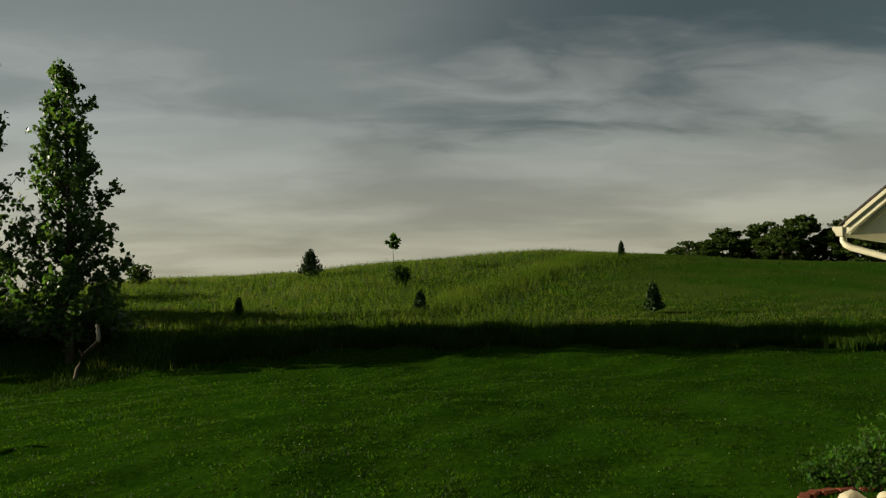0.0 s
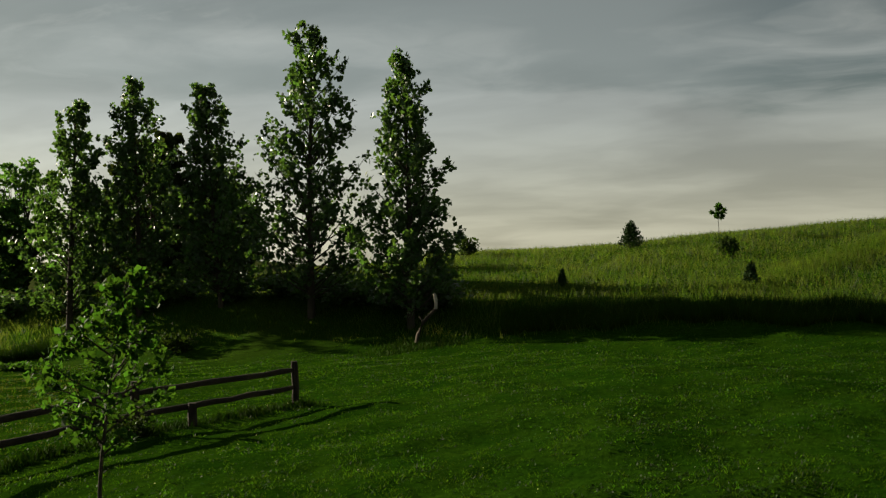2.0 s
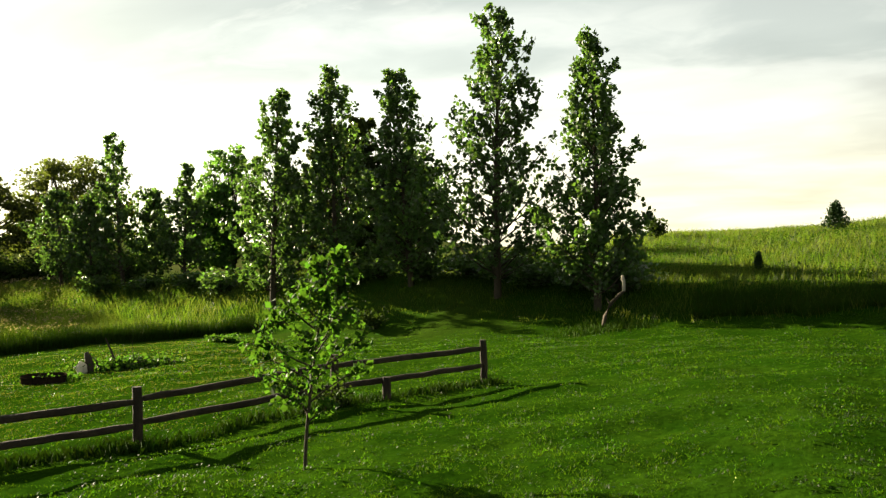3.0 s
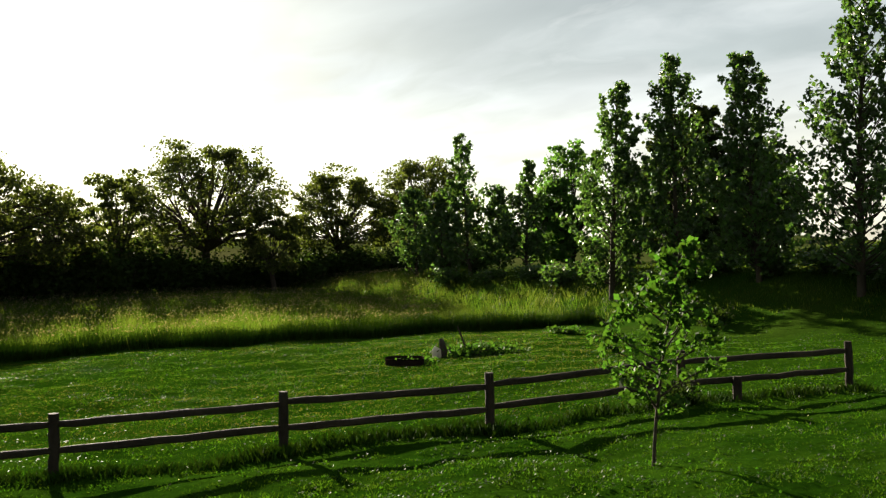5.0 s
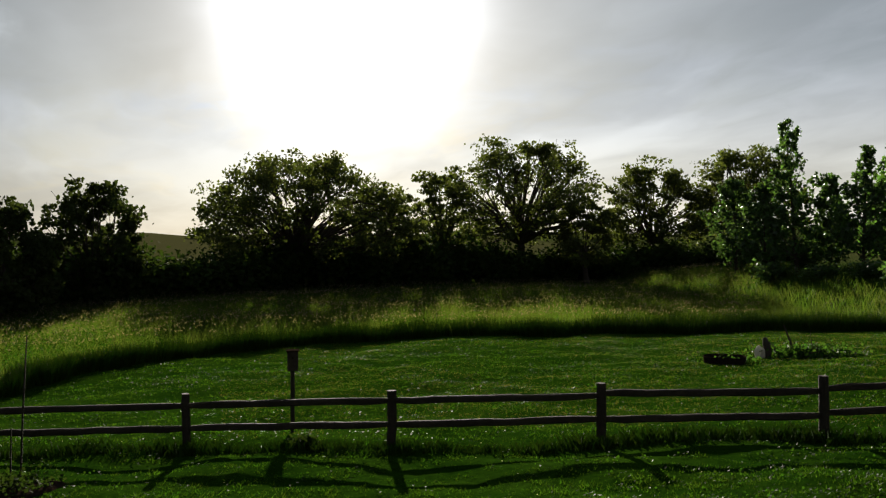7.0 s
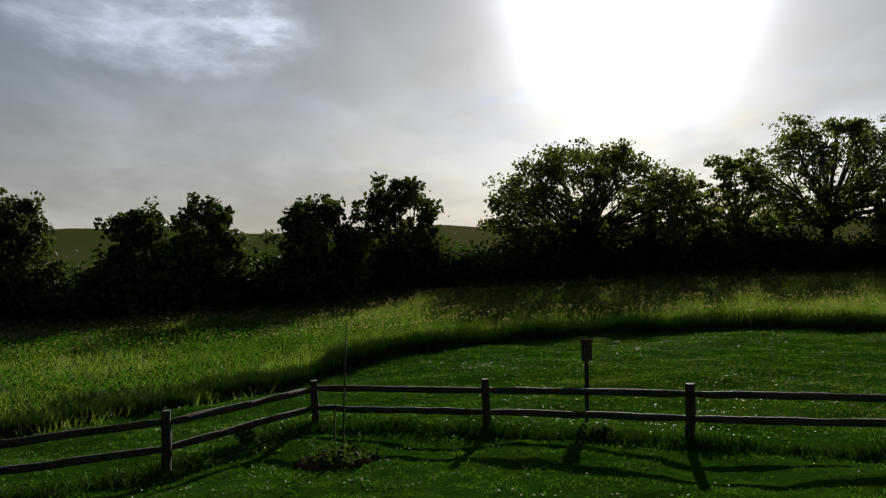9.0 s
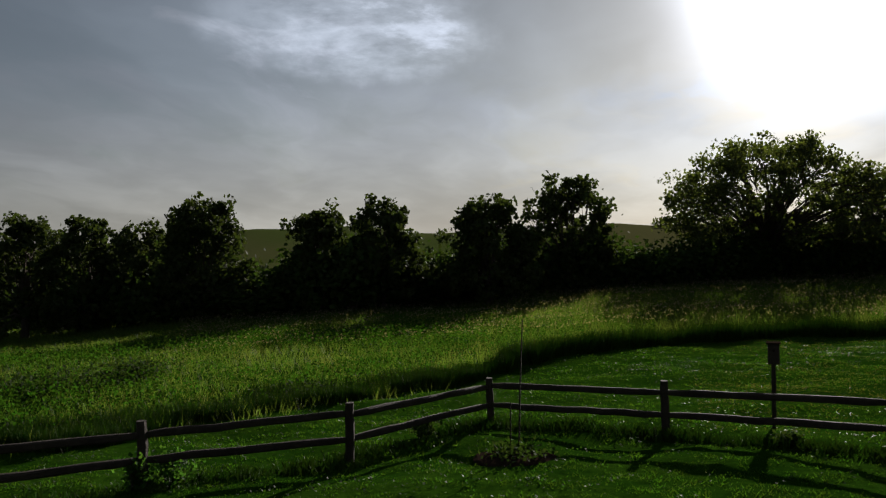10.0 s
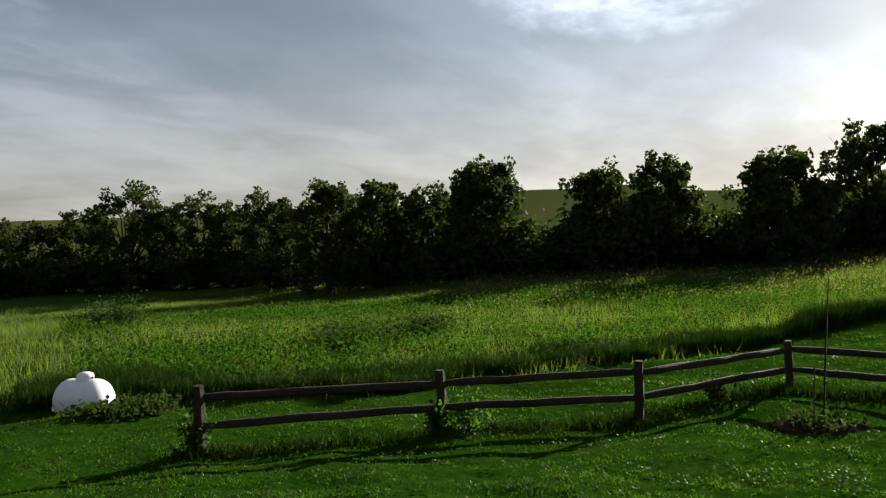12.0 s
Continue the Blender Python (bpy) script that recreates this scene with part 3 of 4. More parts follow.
def broad_tree(name, label, at, height, width, seed, clumps=46, leaf=0.26, mat=None, stem=0.22, per=150, group="", low=0.2, squash=0.62):
    """Short trunk, spreading forked limbs and an uneven domed crown of leaf clumps with gaps."""
    rng = np.random.default_rng(seed)
    tree = thing(name, label, "tree", at, group=group)
    top = Vector((rng.normal(0, 0.2), rng.normal(0, 0.2), height * stem))
    paths = [[(Vector((0, 0, -0.3)), 0.045 * height), (Vector((0, 0, 0.3)), 0.034 * height), (top * 0.6, 0.029 * height), (top, 0.027 * height)]]
    leaves, sizes = [], []
    lobe = rng.uniform(0.72, 1.12, 9)                 # the crown reaches further in some directions
    for i in range(clumps):
        th = i * 2.399 + rng.normal(0, 0.4)
        up = min((i + rng.uniform(0, 1)) / clumps, 1.0)
        k = (th % (2 * math.pi)) / (2 * math.pi) * 9
        reach = lobe[int(k) % 9] * (1 - k % 1) + lobe[(int(k) + 1) % 9] * (k % 1)
        rad = math.sqrt(max(1 - (up * 0.95) ** 2.2, 0.03)) * rng.uniform(0.35, 1.0) ** 0.6 * (0.8 + 0.2 * min(up / 0.25, 1)) * reach
        c = Vector((math.cos(th) * rad * width / 2, math.sin(th) * rad * width / 2, height * (low + (0.95 - low) * up * rng.uniform(0.88, 1.0) * (0.9 + 0.1 * reach))))
        fork = top.lerp(c, 0.35) + Vector((0, 0, 0.05 * height))
        mid = fork.lerp(c, 0.55) + Vector(rng.normal(0, 0.03 * width, 3))
        if i % 2 == 0:
            paths.append([(top, 0.012 * height), (fork, 0.008 * height), (mid, 0.005 * height), (c, 0.002 * height)])
        size = (0.5 + 0.045 * width) * rng.uniform(0.65, 1.25)
        for _ in range(2):
            tip = c + Vector(rng.normal(0, size * 0.4, 3))
            paths.append([(mid, 0.003 * height), (mid.lerp(tip, 0.6) + Vector(rng.normal(0, 0.1, 3)), 0.002 * height), (tip, 0.001 * height)])
        ball = rng.normal(0, 1, (per, 3))
        ball *= (rng.uniform(0.1, 1.0, (per, 1)) ** 0.5) / np.linalg.norm(ball, axis=1, keepdims=True)
        sub = rng.normal(0, 1, (8, 3))                                               # twigs gather leaves in tufts
        sub *= (rng.uniform(0.15, 1.0, (8, 1)) ** 0.5) / np.linalg.norm(sub, axis=1, keepdims=True)
        pts = (ball * 0.52 + sub[rng.integers(0, 8, per)] * 0.95) * np.array((size * 1.15, size * 1.15, size * squash))
        leaves.append(pts + np.array(c))
        sizes.append(leaf * rng.uniform(0.6, 1.3, per))
    tube_part("trunk", paths[:1], M_BARK, tree, 9)
    tagged(tube_part("branch_work", paths[1:], M_BARK, tree, 5), kind="stuff")
    part("crown", leaf_mesh("crown", np.concatenate(leaves), np.concatenate(sizes), rng), mat or M_OAK, tree)
    return tree


def shrub(name, label, at, height, width, seed, leaf=0.16, mat=None, count=1500, group="", category="shrub"):
    rng = np.random.default_rng(seed)
    bush = thing(name, label, category, at, group=group)
    stems, leaves = [], []
    for i in range(11):
        th = i * 2.399
        out = rng.uniform(0.15, 0.5) * width
        tip = Vector((math.cos(th) * out, math.sin(th) * out, height * rng.uniform(0.55, 0.95)))
        stems.append([(Vector((math.cos(th) * 0.05, math.sin(th) * 0.05, -0.1)), 0.02 * height), (tip * 0.55 + Vector(rng.normal(0, 0.05, 3)), 0.012 * height), (tip, 0.004 * height)])
        pts = rng.normal(0, 1, (count // 11, 3)) * np.array((0.14 * width, 0.14 * width, 0.17 * height)) + np.array(tip) * rng.uniform(0.35, 1.0, (count // 11, 1))
        leaves.append(pts)
    pts = np.concatenate(leaves)
    pts[:, 2] = np.maximum(pts[:, 2], 0.03)
    tagged(tube_part("stem_work", stems, M_BARK, bush, 5), kind="stuff")
    part("foliage", leaf_mesh("foliage", pts, leaf * rng.uniform(0.6, 1.3, len(pts)), rng), mat or M_SHRUB, bush)
    return bush


def fir(name, label, at, height, width, seed, group=""):
    rng = np.random.default_rng(seed)
    tree = thing(name, label, "tree", at, group=group)
    limbs, leaves = [], []
    tiers = 9
    for i in range(tiers):
        f = 0.1 + 0.85 * i / tiers
        for j in range(7):
            th = j * 0.9 + i * 0.4 + rng.normal(0, 0.15)
            length = width * 0.5 * (1 - f) * rng.uniform(0.75, 1.15) + 0.05
            start = Vector((0, 0, f * height))
            tip = start + Vector((math.cos(th) * length, math.sin(th) * length, length * 0.35))
            limbs.append([(start, 0.012), (tip, 0.004)])
            for g in rng.uniform(0.15, 1.0, 26):
                leaves.append(tuple(start.lerp(tip, g) + Vector(rng.normal(0, 0.035 * width, 3))))
    leaves += [(rng.normal(0, 0.02), rng.normal(0, 0.02), height * g) for g in rng.uniform(0.85, 1.03, 20)]
    tube_part("trunk", [[(Vector((0, 0, -0.1)), 0.02 * height), (Vector((0, 0, height)), 0.006)]], M_BARK, tree, 6)
    tagged(tube_part("branch_work", limbs, M_BARK, tree, 4), kind="stuff")
    part("crown", leaf_mesh("crown", leaves, np.full(len(leaves), 0.06 + 0.012 * height), rng, long=2.4), M_NEEDLE, tree)
    return tree


POPLAR = "young cottonwood poplar with glossy green leaves in a row"
# azimuth, distance, height, reach of the limbs, density
for i, (az, r, h, w, d) in enumerate(((13.9, 32, 10.6, 2.25, 1.1), (20.3, 35.8, 12.4, 3.3, 1.3), (25.9, 40, 10.2, 2.8, 1.15), (30.8, 43, 11.3, 2.9, 1.15),
                                      (34.8, 45, 11.4, 2.8, 1.05), (40.2, 60, 8.0, 2.3, 0.6), (43.8, 64, 10.9, 2.6, 0.65), (42.0, 63, 6.5, 2.2, 0.55), (45.6, 66, 6.8, 2.6, 0.65),
                                      (47.3, 70, 7.6, 3.0, 0.65))):
    poplar("poplar", POPLAR, on_ground(az, r), h, w, 20 + i, density=d, leaf=0.115 + 0.0013 * r)

OAK = "broad open-grown oak along the field edge"
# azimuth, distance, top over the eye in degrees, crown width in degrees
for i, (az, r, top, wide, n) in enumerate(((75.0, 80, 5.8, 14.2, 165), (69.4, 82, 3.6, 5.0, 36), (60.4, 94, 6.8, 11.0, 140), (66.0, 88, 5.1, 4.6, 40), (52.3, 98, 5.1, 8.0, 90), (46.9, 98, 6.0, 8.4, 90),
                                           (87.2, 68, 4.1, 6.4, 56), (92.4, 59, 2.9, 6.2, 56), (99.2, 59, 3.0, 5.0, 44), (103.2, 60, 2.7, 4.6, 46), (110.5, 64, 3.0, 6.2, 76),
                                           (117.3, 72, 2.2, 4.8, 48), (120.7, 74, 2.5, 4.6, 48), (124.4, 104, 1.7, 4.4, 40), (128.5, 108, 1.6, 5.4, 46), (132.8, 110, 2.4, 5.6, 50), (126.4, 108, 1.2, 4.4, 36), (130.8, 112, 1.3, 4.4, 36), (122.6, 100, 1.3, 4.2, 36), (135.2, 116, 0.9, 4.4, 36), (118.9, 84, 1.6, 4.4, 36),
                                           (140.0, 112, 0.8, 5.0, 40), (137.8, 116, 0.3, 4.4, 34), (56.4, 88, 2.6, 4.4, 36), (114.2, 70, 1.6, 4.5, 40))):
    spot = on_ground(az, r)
    # past this bearing the leaf colour is darkened to make backlit silhouettes
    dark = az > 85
    broad_tree("oak", OAK, spot, 1.04 * (r * math.tan(radians(top)) + EYE - spot[2]), 1.08 * r * radians(wide), 60 + i, int(n * 1.25) if dark else n, leaf=(0.20 if dark else 0.16) + 0.0010 * r, mat=M_SHADE_LEAF if dark else M_OAK,
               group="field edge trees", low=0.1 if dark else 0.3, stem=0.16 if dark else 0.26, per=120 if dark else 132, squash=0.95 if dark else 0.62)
for i, (az, r, h, w) in enumerate(((37.4, 66, 10.0, 5.4), (25.4, 60, 7.0, 5.0), (38.8, 66, 7.0, 5.0), (33.2, 64, 7.5, 5.0))):
    broad_tree("tree", "rounded bright green broadleaf tree behind the poplars", on_ground(az, r), h, w, 90 + i, 60, leaf=0.24, mat=M_GREEN, stem=0.12, per=80, low=0.1)
# the dark leaf colour carries the shade these two trees are in
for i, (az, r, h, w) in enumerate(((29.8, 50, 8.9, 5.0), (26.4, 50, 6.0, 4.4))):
    broad_tree("tree", "dense rounded tree behind the poplars, coloured nearly black for shade", on_ground(az, r), h, w, 96 + i, 64, leaf=0.26, mat=M_SHADE_LEAF, stem=0.12, per=190, low=0.08)

# undergrowth along the field edge
HEDGE = "dark dense shrub in the overgrown field edge"
hedge_rng = np.random.default_rng(33)
first = [shrub("shrub", HEDGE, on_ground(46, 72), 4.0, 4.6, 200 + i, 0.3, count=2000, group="field edge shrubs") for i in range(4)]
for i in range(104):
    az = 43.5 + i * 0.95 + hedge_rng.normal(0, 0.2)
    r = float(np.interp(az, (43, 57, 68, 79, 90, 103, 117, 123, 130, 142), (96, 92, 84, 75, 66, 58, 72, 98, 110, 114))) + hedge_rng.uniform(-1.5, 4)
    k = hedge_rng.uniform(0.75, 1.15) * np.interp(az, (44, 60, 68, 90, 120, 128), (0.65, 0.95, 1.05, 0.95, 1.05, 0.9))
    k *= 1 - 0.6 * math.exp(-((az - 106.6) / 1.3) ** 2) - 0.4 * math.exp(-((az - 96.3) / 1.2) ** 2) - 0.3 * math.exp(-((az - 83.0) / 1.2) ** 2)
    m = pose(*on_ground(az, r), 0, 0, hedge_rng.uniform(0, 360)) @ Matrix.Diagonal((1.15, 1.15, k, 1))
    ob = first[i] if i < 4 else copy_thing(first[i % 4], m)
    ob.matrix_basis = m

# growth at the feet of the poplars
first = [shrub("shrub", "leafy suckers and shrubs under the poplars", on_ground(20, 36), 1.8, 2.6, 230 + i, 0.2, M_POPLAR, 900, group="poplar row shrubs") for i in range(3)]
for i in range(14):
    az = 12.5 + i * 2.5 + hedge_rng.normal(0, 0.3)
    r = float(np.interp(az, (11, 20, 26, 35, 46), (32.5, 36.5, 41, 46, 64))) + hedge_rng.uniform(0, 2)
    m = pose(*on_ground(az, r), 0, 0, hedge_rng.uniform(0, 360)) @ Matrix.Diagonal((1, 1, hedge_rng.uniform(0.35, 0.8), 1))
    ob = first[i] if i < 3 else copy_thing(first[i % 3], m)
    ob.matrix_basis = m

# far wood beyond the hill
wood = broad_tree("far_tree", "dark tree in the distant wood beyond the hill", on_ground(-24, 130), 9, 9, 130, 46, 0.4, M_SHRUB, 0.1, 130, "far wood", 0.05)
for i, (az, r, h) in enumerate(((-24.0, 132, 5.6), (-26.2, 130, 7.2), (-28.3, 134, 8.2), (-30.3, 130, 8.8), (-32.6, 132, 8.0), (-34.8, 130, 10.0), (-37.2, 130, 11.0), (-40.0, 132, 11.0),
                                (-25.2, 128, 5.4), (-29.4, 126, 7.0), (-33.6, 126, 8.0))):
    m = pose(*on_ground(az, r), 0, 0, i * 77) @ Matrix.Diagonal((1, 1, h / 9, 1))
    ob = wood if i == 0 else copy_thing(wood, m)
    ob.matrix_basis = m

# scattered trees on the far fields
for i in range(15):
    az = 44 + i * 6.0 + hedge_rng.normal(0, 1.5)
    m = pose(*on_ground(az, 300 + 30 * hedge_rng.uniform(-1, 1)), 0, 0, i * 61) @ Matrix.Diagonal((0.8, 0.8, hedge_rng.uniform(0.35, 0.7), 1))
    tagged(copy_thing(wood, m), "small dark tree on the distant field ridge", group="far field trees")

# small trees and bushes on the hill
fir("fir", "small dark young fir among the hill grass", on_ground(-7.3, 36.0), 1.0, 0.7, 140, "hill firs")
fir("fir", "small dark young fir among the hill grass", on_ground(-22.0, 35.6), 1.2, 0.75, 141, "hill firs")
fir("fir", "slim young fir on the crest of the hill", on_ground(-19.9, 62), 1.1, 0.5, 142, "hill firs")
fir("fir", "round bushy dark fir on the grassy hill", on_ground(-0.05, 60), 1.95, 2.1, 143, "hill firs")
fir("fir", "narrow dark young fir in the hill grass", on_ground(4.2, 39), 0.75, 0.3, 147, "hill firs")
shrub("bush", "low bright leafy clump where lawn meets meadow", on_ground(37.8, 35.5), 0.26, 1.5, 148, 0.10, M_YOUNG, 600, category="bush")
shrub("bush", "low dark bush in the hill grass", on_ground(-5.9, 49), 1.0, 1.0, 144, 0.13, count=900, category="bush")
shrub("bush", "low bush at the foot of the hill", on_ground(10.4, 60), 1.4, 1.5, 145, 0.15, count=900, category="bush")
shrub("bush", "low dark bush on the lawn edge", on_ground(28.8, 36.5), 0.9, 1.5, 146, 0.12, count=600, category="bush")


def young_tree(name, label, at, height, seed, width, leaf, count, bare=0.3, turn=0, long_limb=None):
    """A slim planted tree: one stem, thin rising limbs and loose leaves on the outer twigs."""
    rng = np.random.default_rng(seed)
    tree = thing(name, label, "tree", at, turn)
    stem = bend((0, 0, -0.1), (0.02, 0.0, 1), height, 0.007 * height + 0.006, 0.005, rng, 8, 0.1, 0.04)
    paths, leaves = [stem], []
    for i in range(count):
        f = bare + (0.97 - bare) * (i + rng.uniform(0, 0.8)) / count
        k = min(int(f * 8), 7)
        start = stem[k][0].lerp(stem[k + 1][0], f * 8 - k)
        th = i * 2.399 + rng.normal(0, 0.3)
        length = width * 0.5 * np.interp(f, (bare, bare + 0.2, 0.75, 1.0), (0.75, 1.1, 0.6, 0.25)) * rng.uniform(0.6, 1.3)
        rise = rng.uniform(0.35, 1.0)
        if long_limb and i == count // 3:
            th, length, rise = radians(long_limb), width * 0.62, 0.25
        path = bend(start, (math.cos(th), math.sin(th), rise), length, 0.014, 0.004, rng, 4, 0.1, 0.15)
        paths.append(path)
        for _ in range(3):
            g = rng.uniform(0.3, 0.9)
            k = min(int(g * 4), 3)
            q = path[k][0].lerp(path[k + 1][0], g * 4 - k)
            twig = bend(q, (math.cos(th + rng.normal(0, 1)), math.sin(th + rng.normal(0, 1)), rng.uniform(-0.2, 0.6)), length * 0.4, 0.006, 0.002, rng, 3, 0.0, 0.2)
            paths.append(twig)
            for _ in range(16):
                a = rng.integers(0, 3)
                leaves.append(tuple(twig[a][0].lerp(twig[a + 1][0], rng.uniform(0, 1)) + Vector(rng.normal(0, 0.045, 3))))
        for g in rng.uniform(0.35, 1.0, 12):
            k = min(int(g * 4), 3)
            leaves.append(tuple(path[k][0].lerp(path[k + 1][0], g * 4 - k) + Vector(rng.normal(0, 0.05, 3))))
    tube_part("trunk", paths[:1], M_BARK, tree, 8)
    tagged(tube_part("branch_work", paths[1:], M_BARK, tree, 5), kind="stuff")
    part("crown", leaf_mesh("crown", leaves, leaf * rng.uniform(0.6, 1.3, len(leaves)), rng, 0.4), M_YOUNG, tree)
    return tree


young_tree("sapling", "slim young tree with fresh green leaves by the fence", on_ground(32.2, 10.7), 2.7, 150, 1.55, 0.074, 27, 0.24, long_limb=205)
young_tree("sapling", "tiny spindly sapling standing above the hill grass", on_ground(-5.4, 58), 2.5, 151, 1.0, 0.13, 12, 0.6)


# ---- small things on the lawn ----
def box(bm, size, at, turn=0.0, bevel=0.0):
    m = Matrix.Translation(at) @ Matrix.Rotation(turn, 4, "Z") @ Matrix.Diagonal((*size, 1))
    made = bmesh.ops.create_cube(bm, size=1.0, matrix=m)["verts"]
    if bevel:
        edges = list({e for v in made for e in v.link_edges})
        bmesh.ops.bevel(bm, geom=edges, offset=bevel, segments=2, affect="EDGES", profile=0.7)


def make_birdhouse():
    rng = np.random.default_rng(70)
    house = thing("birdhouse", "dark wooden nesting box on a thin post behind the fence", "birdhouse", on_ground(75.6, 15.9), 75)
    part("post", rough_beam((0, 0, -0.2), (0.02, 0, 1.15), 0.075, 0.075, rng, 6, 0.02), M_RAIL, house)
    bm = bmesh.new()
    box(bm, (0.19, 0.20, 0.34), (0.02, 0, 1.27), 0, 0.008)
    body = part("box", bm, M_RAIL, house)
    bm = bmesh.new()
    box(bm, (0.23, 0.27, 0.025), (0.02, 0, 1.455), 0, 0.005)
    # near-black colour offsets the sky's light on top, for a silhouette
    part("roof", bm, M_SOIL, house, "board roof coloured dark against the sky's light")
    bm = bmesh.new()
    bmesh.ops.create_cone(bm, segments=16, radius1=0.02, radius2=0.02, depth=0.012, cap_ends=True, matrix=Matrix.Translation((0.02, -0.104, 1.33)) @ Matrix.Rotation(radians(90), 4, "X"))
    # flat disc on the front; its dark colour gives the hole's shade
    part("hole_shade_disc", bm, M_SOIL, body, "dark round disc as the shaded entrance hole")


def make_stakes():
    spot = on_ground(91.6, 13.0)
    stake = thing("stake", "thin dark rusty steel rod stuck in the lawn", "stake", spot)
    tube_part("rod", [[(Vector((0, 0, -0.2)), 0.014), (Vector((0.04, 0.05, 1.0)), 0.013), (Vector((0.09, 0.11, 2.0)), 0.008)]], M_RAIL, stake)
    low = thing("stake", "short dark thin steel rod beside the long one", "stake", on_ground(92.1, 13.1))
    tube_part("rod", [[(Vector((0, 0, -0.2)), 0.012), (Vector((0.01, 0.02, 0.75)), 0.010)]], M_RAIL, low)
    rng = np.random.default_rng(73)
    # low dark mound at the foot of the rod
    patch = thing("soil_patch", "low dark mound round the foot of the rod", "soil patch", on_ground(91.9, 12.7), 90)
    bm = bmesh.new()
    lump(bm, (0, 0, -0.01), (0.62, 0.55, 0.11), rng, 3)
    part("soil", bm, M_SOIL, patch)
    shrub("weed_clump", "dark low weeds round the foot of the rod", on_ground(91.7, 12.75), 0.22, 1.1, 160, 0.055, M_SHRUB, 500, category="weeds")


def lump(bm, at, size, rng, cuts=2):
    made = bmesh.ops.create_icosphere(bm, subdivisions=cuts, radius=1.0)["verts"]
    off = Vector(rng.uniform(-9, 9, 3))
    for v in made:
        k = 1 + 0.28 * noise.noise(v.co * 1.2 + off) + 0.1 * noise.noise(v.co * 3.1 + off)
        v.co = Vector((v.co.x * size[0] * k, v.co.y * size[1] * k, v.co.z * size[2] * k)) + Vector(at)


def make_brush_pile():
    rng = np.random.default_rng(71)
    pile = thing("brush_pile", "heap of cut branches and wilted leaves on the lawn", "brush pile", on_ground(45.0, 27.5), 45)
    paths = []
    for i in range(26):
        a = Vector((rng.uniform(-0.2, 1.5), rng.normal(0, 0.25), rng.uniform(0.02, 0.2)))
        d = Vector((rng.normal(0.3, 0.6), rng.normal(0, 0.5), abs(rng.normal(0.1, 0.15))))
        paths.append(bend(a, d, rng.uniform(0.4, 1.0), 0.018, 0.006, rng, 4, 0.0, 0.2))
    paths.append([(Vector((0.45, 0, 0.1)), 0.04), (Vector((0.33, 0.02, 0.5)), 0.032), (Vector((0.16, 0.05, 0.95)), 0.02)])
    tagged(tube_part("stick_heap", paths, M_BARK, pile), kind="stuff")
    pts = rng.normal(0, 1, (1900, 3)) * np.array((0.62, 0.30, 0.13)) + np.array((0.85, 0, 0.14))
    pts[:, 2] = np.abs(pts[:, 2])
    part("foliage", leaf_mesh("foliage", pts, rng.uniform(0.05, 0.12, len(pts)), rng), M_YOUNG, pile)
    log = thing("log", "short dark split log with a pale sawn face", "log", on_ground(45.8, 27.2), 45)
    tube_part("bark", [[(Vector((0.1, 0.05, -0.05)), 0.10), (Vector((0.1, 0.05, 0.25)), 0.125), (Vector((0.06, 0.05, 0.45)), 0.10), (Vector((0.02, 0.05, 0.60)), 0.06), (Vector((0.02, 0.05, 0.62)), 0.005)]], M_BARK, log, 9)
    bm = bmesh.new()
    lump(bm, (-0.12, -0.02, 0.17), (0.15, 0.10, 0.20), rng, 3)
    part("sawn_face", bm, M_SAWN, log, "pale freshly split wood")
    ring = thing("fire_ring", "low blackened steel fire ring with ash on the lawn", "fire ring", on_ground(48.1, 25.4), 40)
    bm = bmesh.new()
    rings = []
    for r, z in ((0.53, -0.05), (0.54, 0.20), (0.56, 0.225), (0.575, 0.215), (0.56, 0.19), (0.55, -0.05)):
        rings.append([bm.verts.new((math.cos(t) * r, math.sin(t) * r * 0.92, z + 0.008 * math.sin(3 * t))) for t in np.linspace(0, 2 * math.pi, 36, endpoint=False)])
    for a, b in zip(rings, rings[1:]):
        for j in range(36):
            bm.faces.new((a[j], a[(j + 1) % 36], b[(j + 1) % 36], b[j]))
    bmesh.ops.recalc_face_normals(bm, faces=bm.faces)
    part("band", bm, M_SOIL, ring)
    bm = bmesh.new()
    lump(bm, (0, 0, 0), (0.5, 0.45, 0.09), rng, 3)
    part("ash", bm, M_SOIL, ring)
    shrub("weed_clump", "green weeds grown up beside the fire ring", on_ground(47.2, 25.8), 0.22, 1.2, 190, 0.06, M_YOUNG, 500, category="weeds")


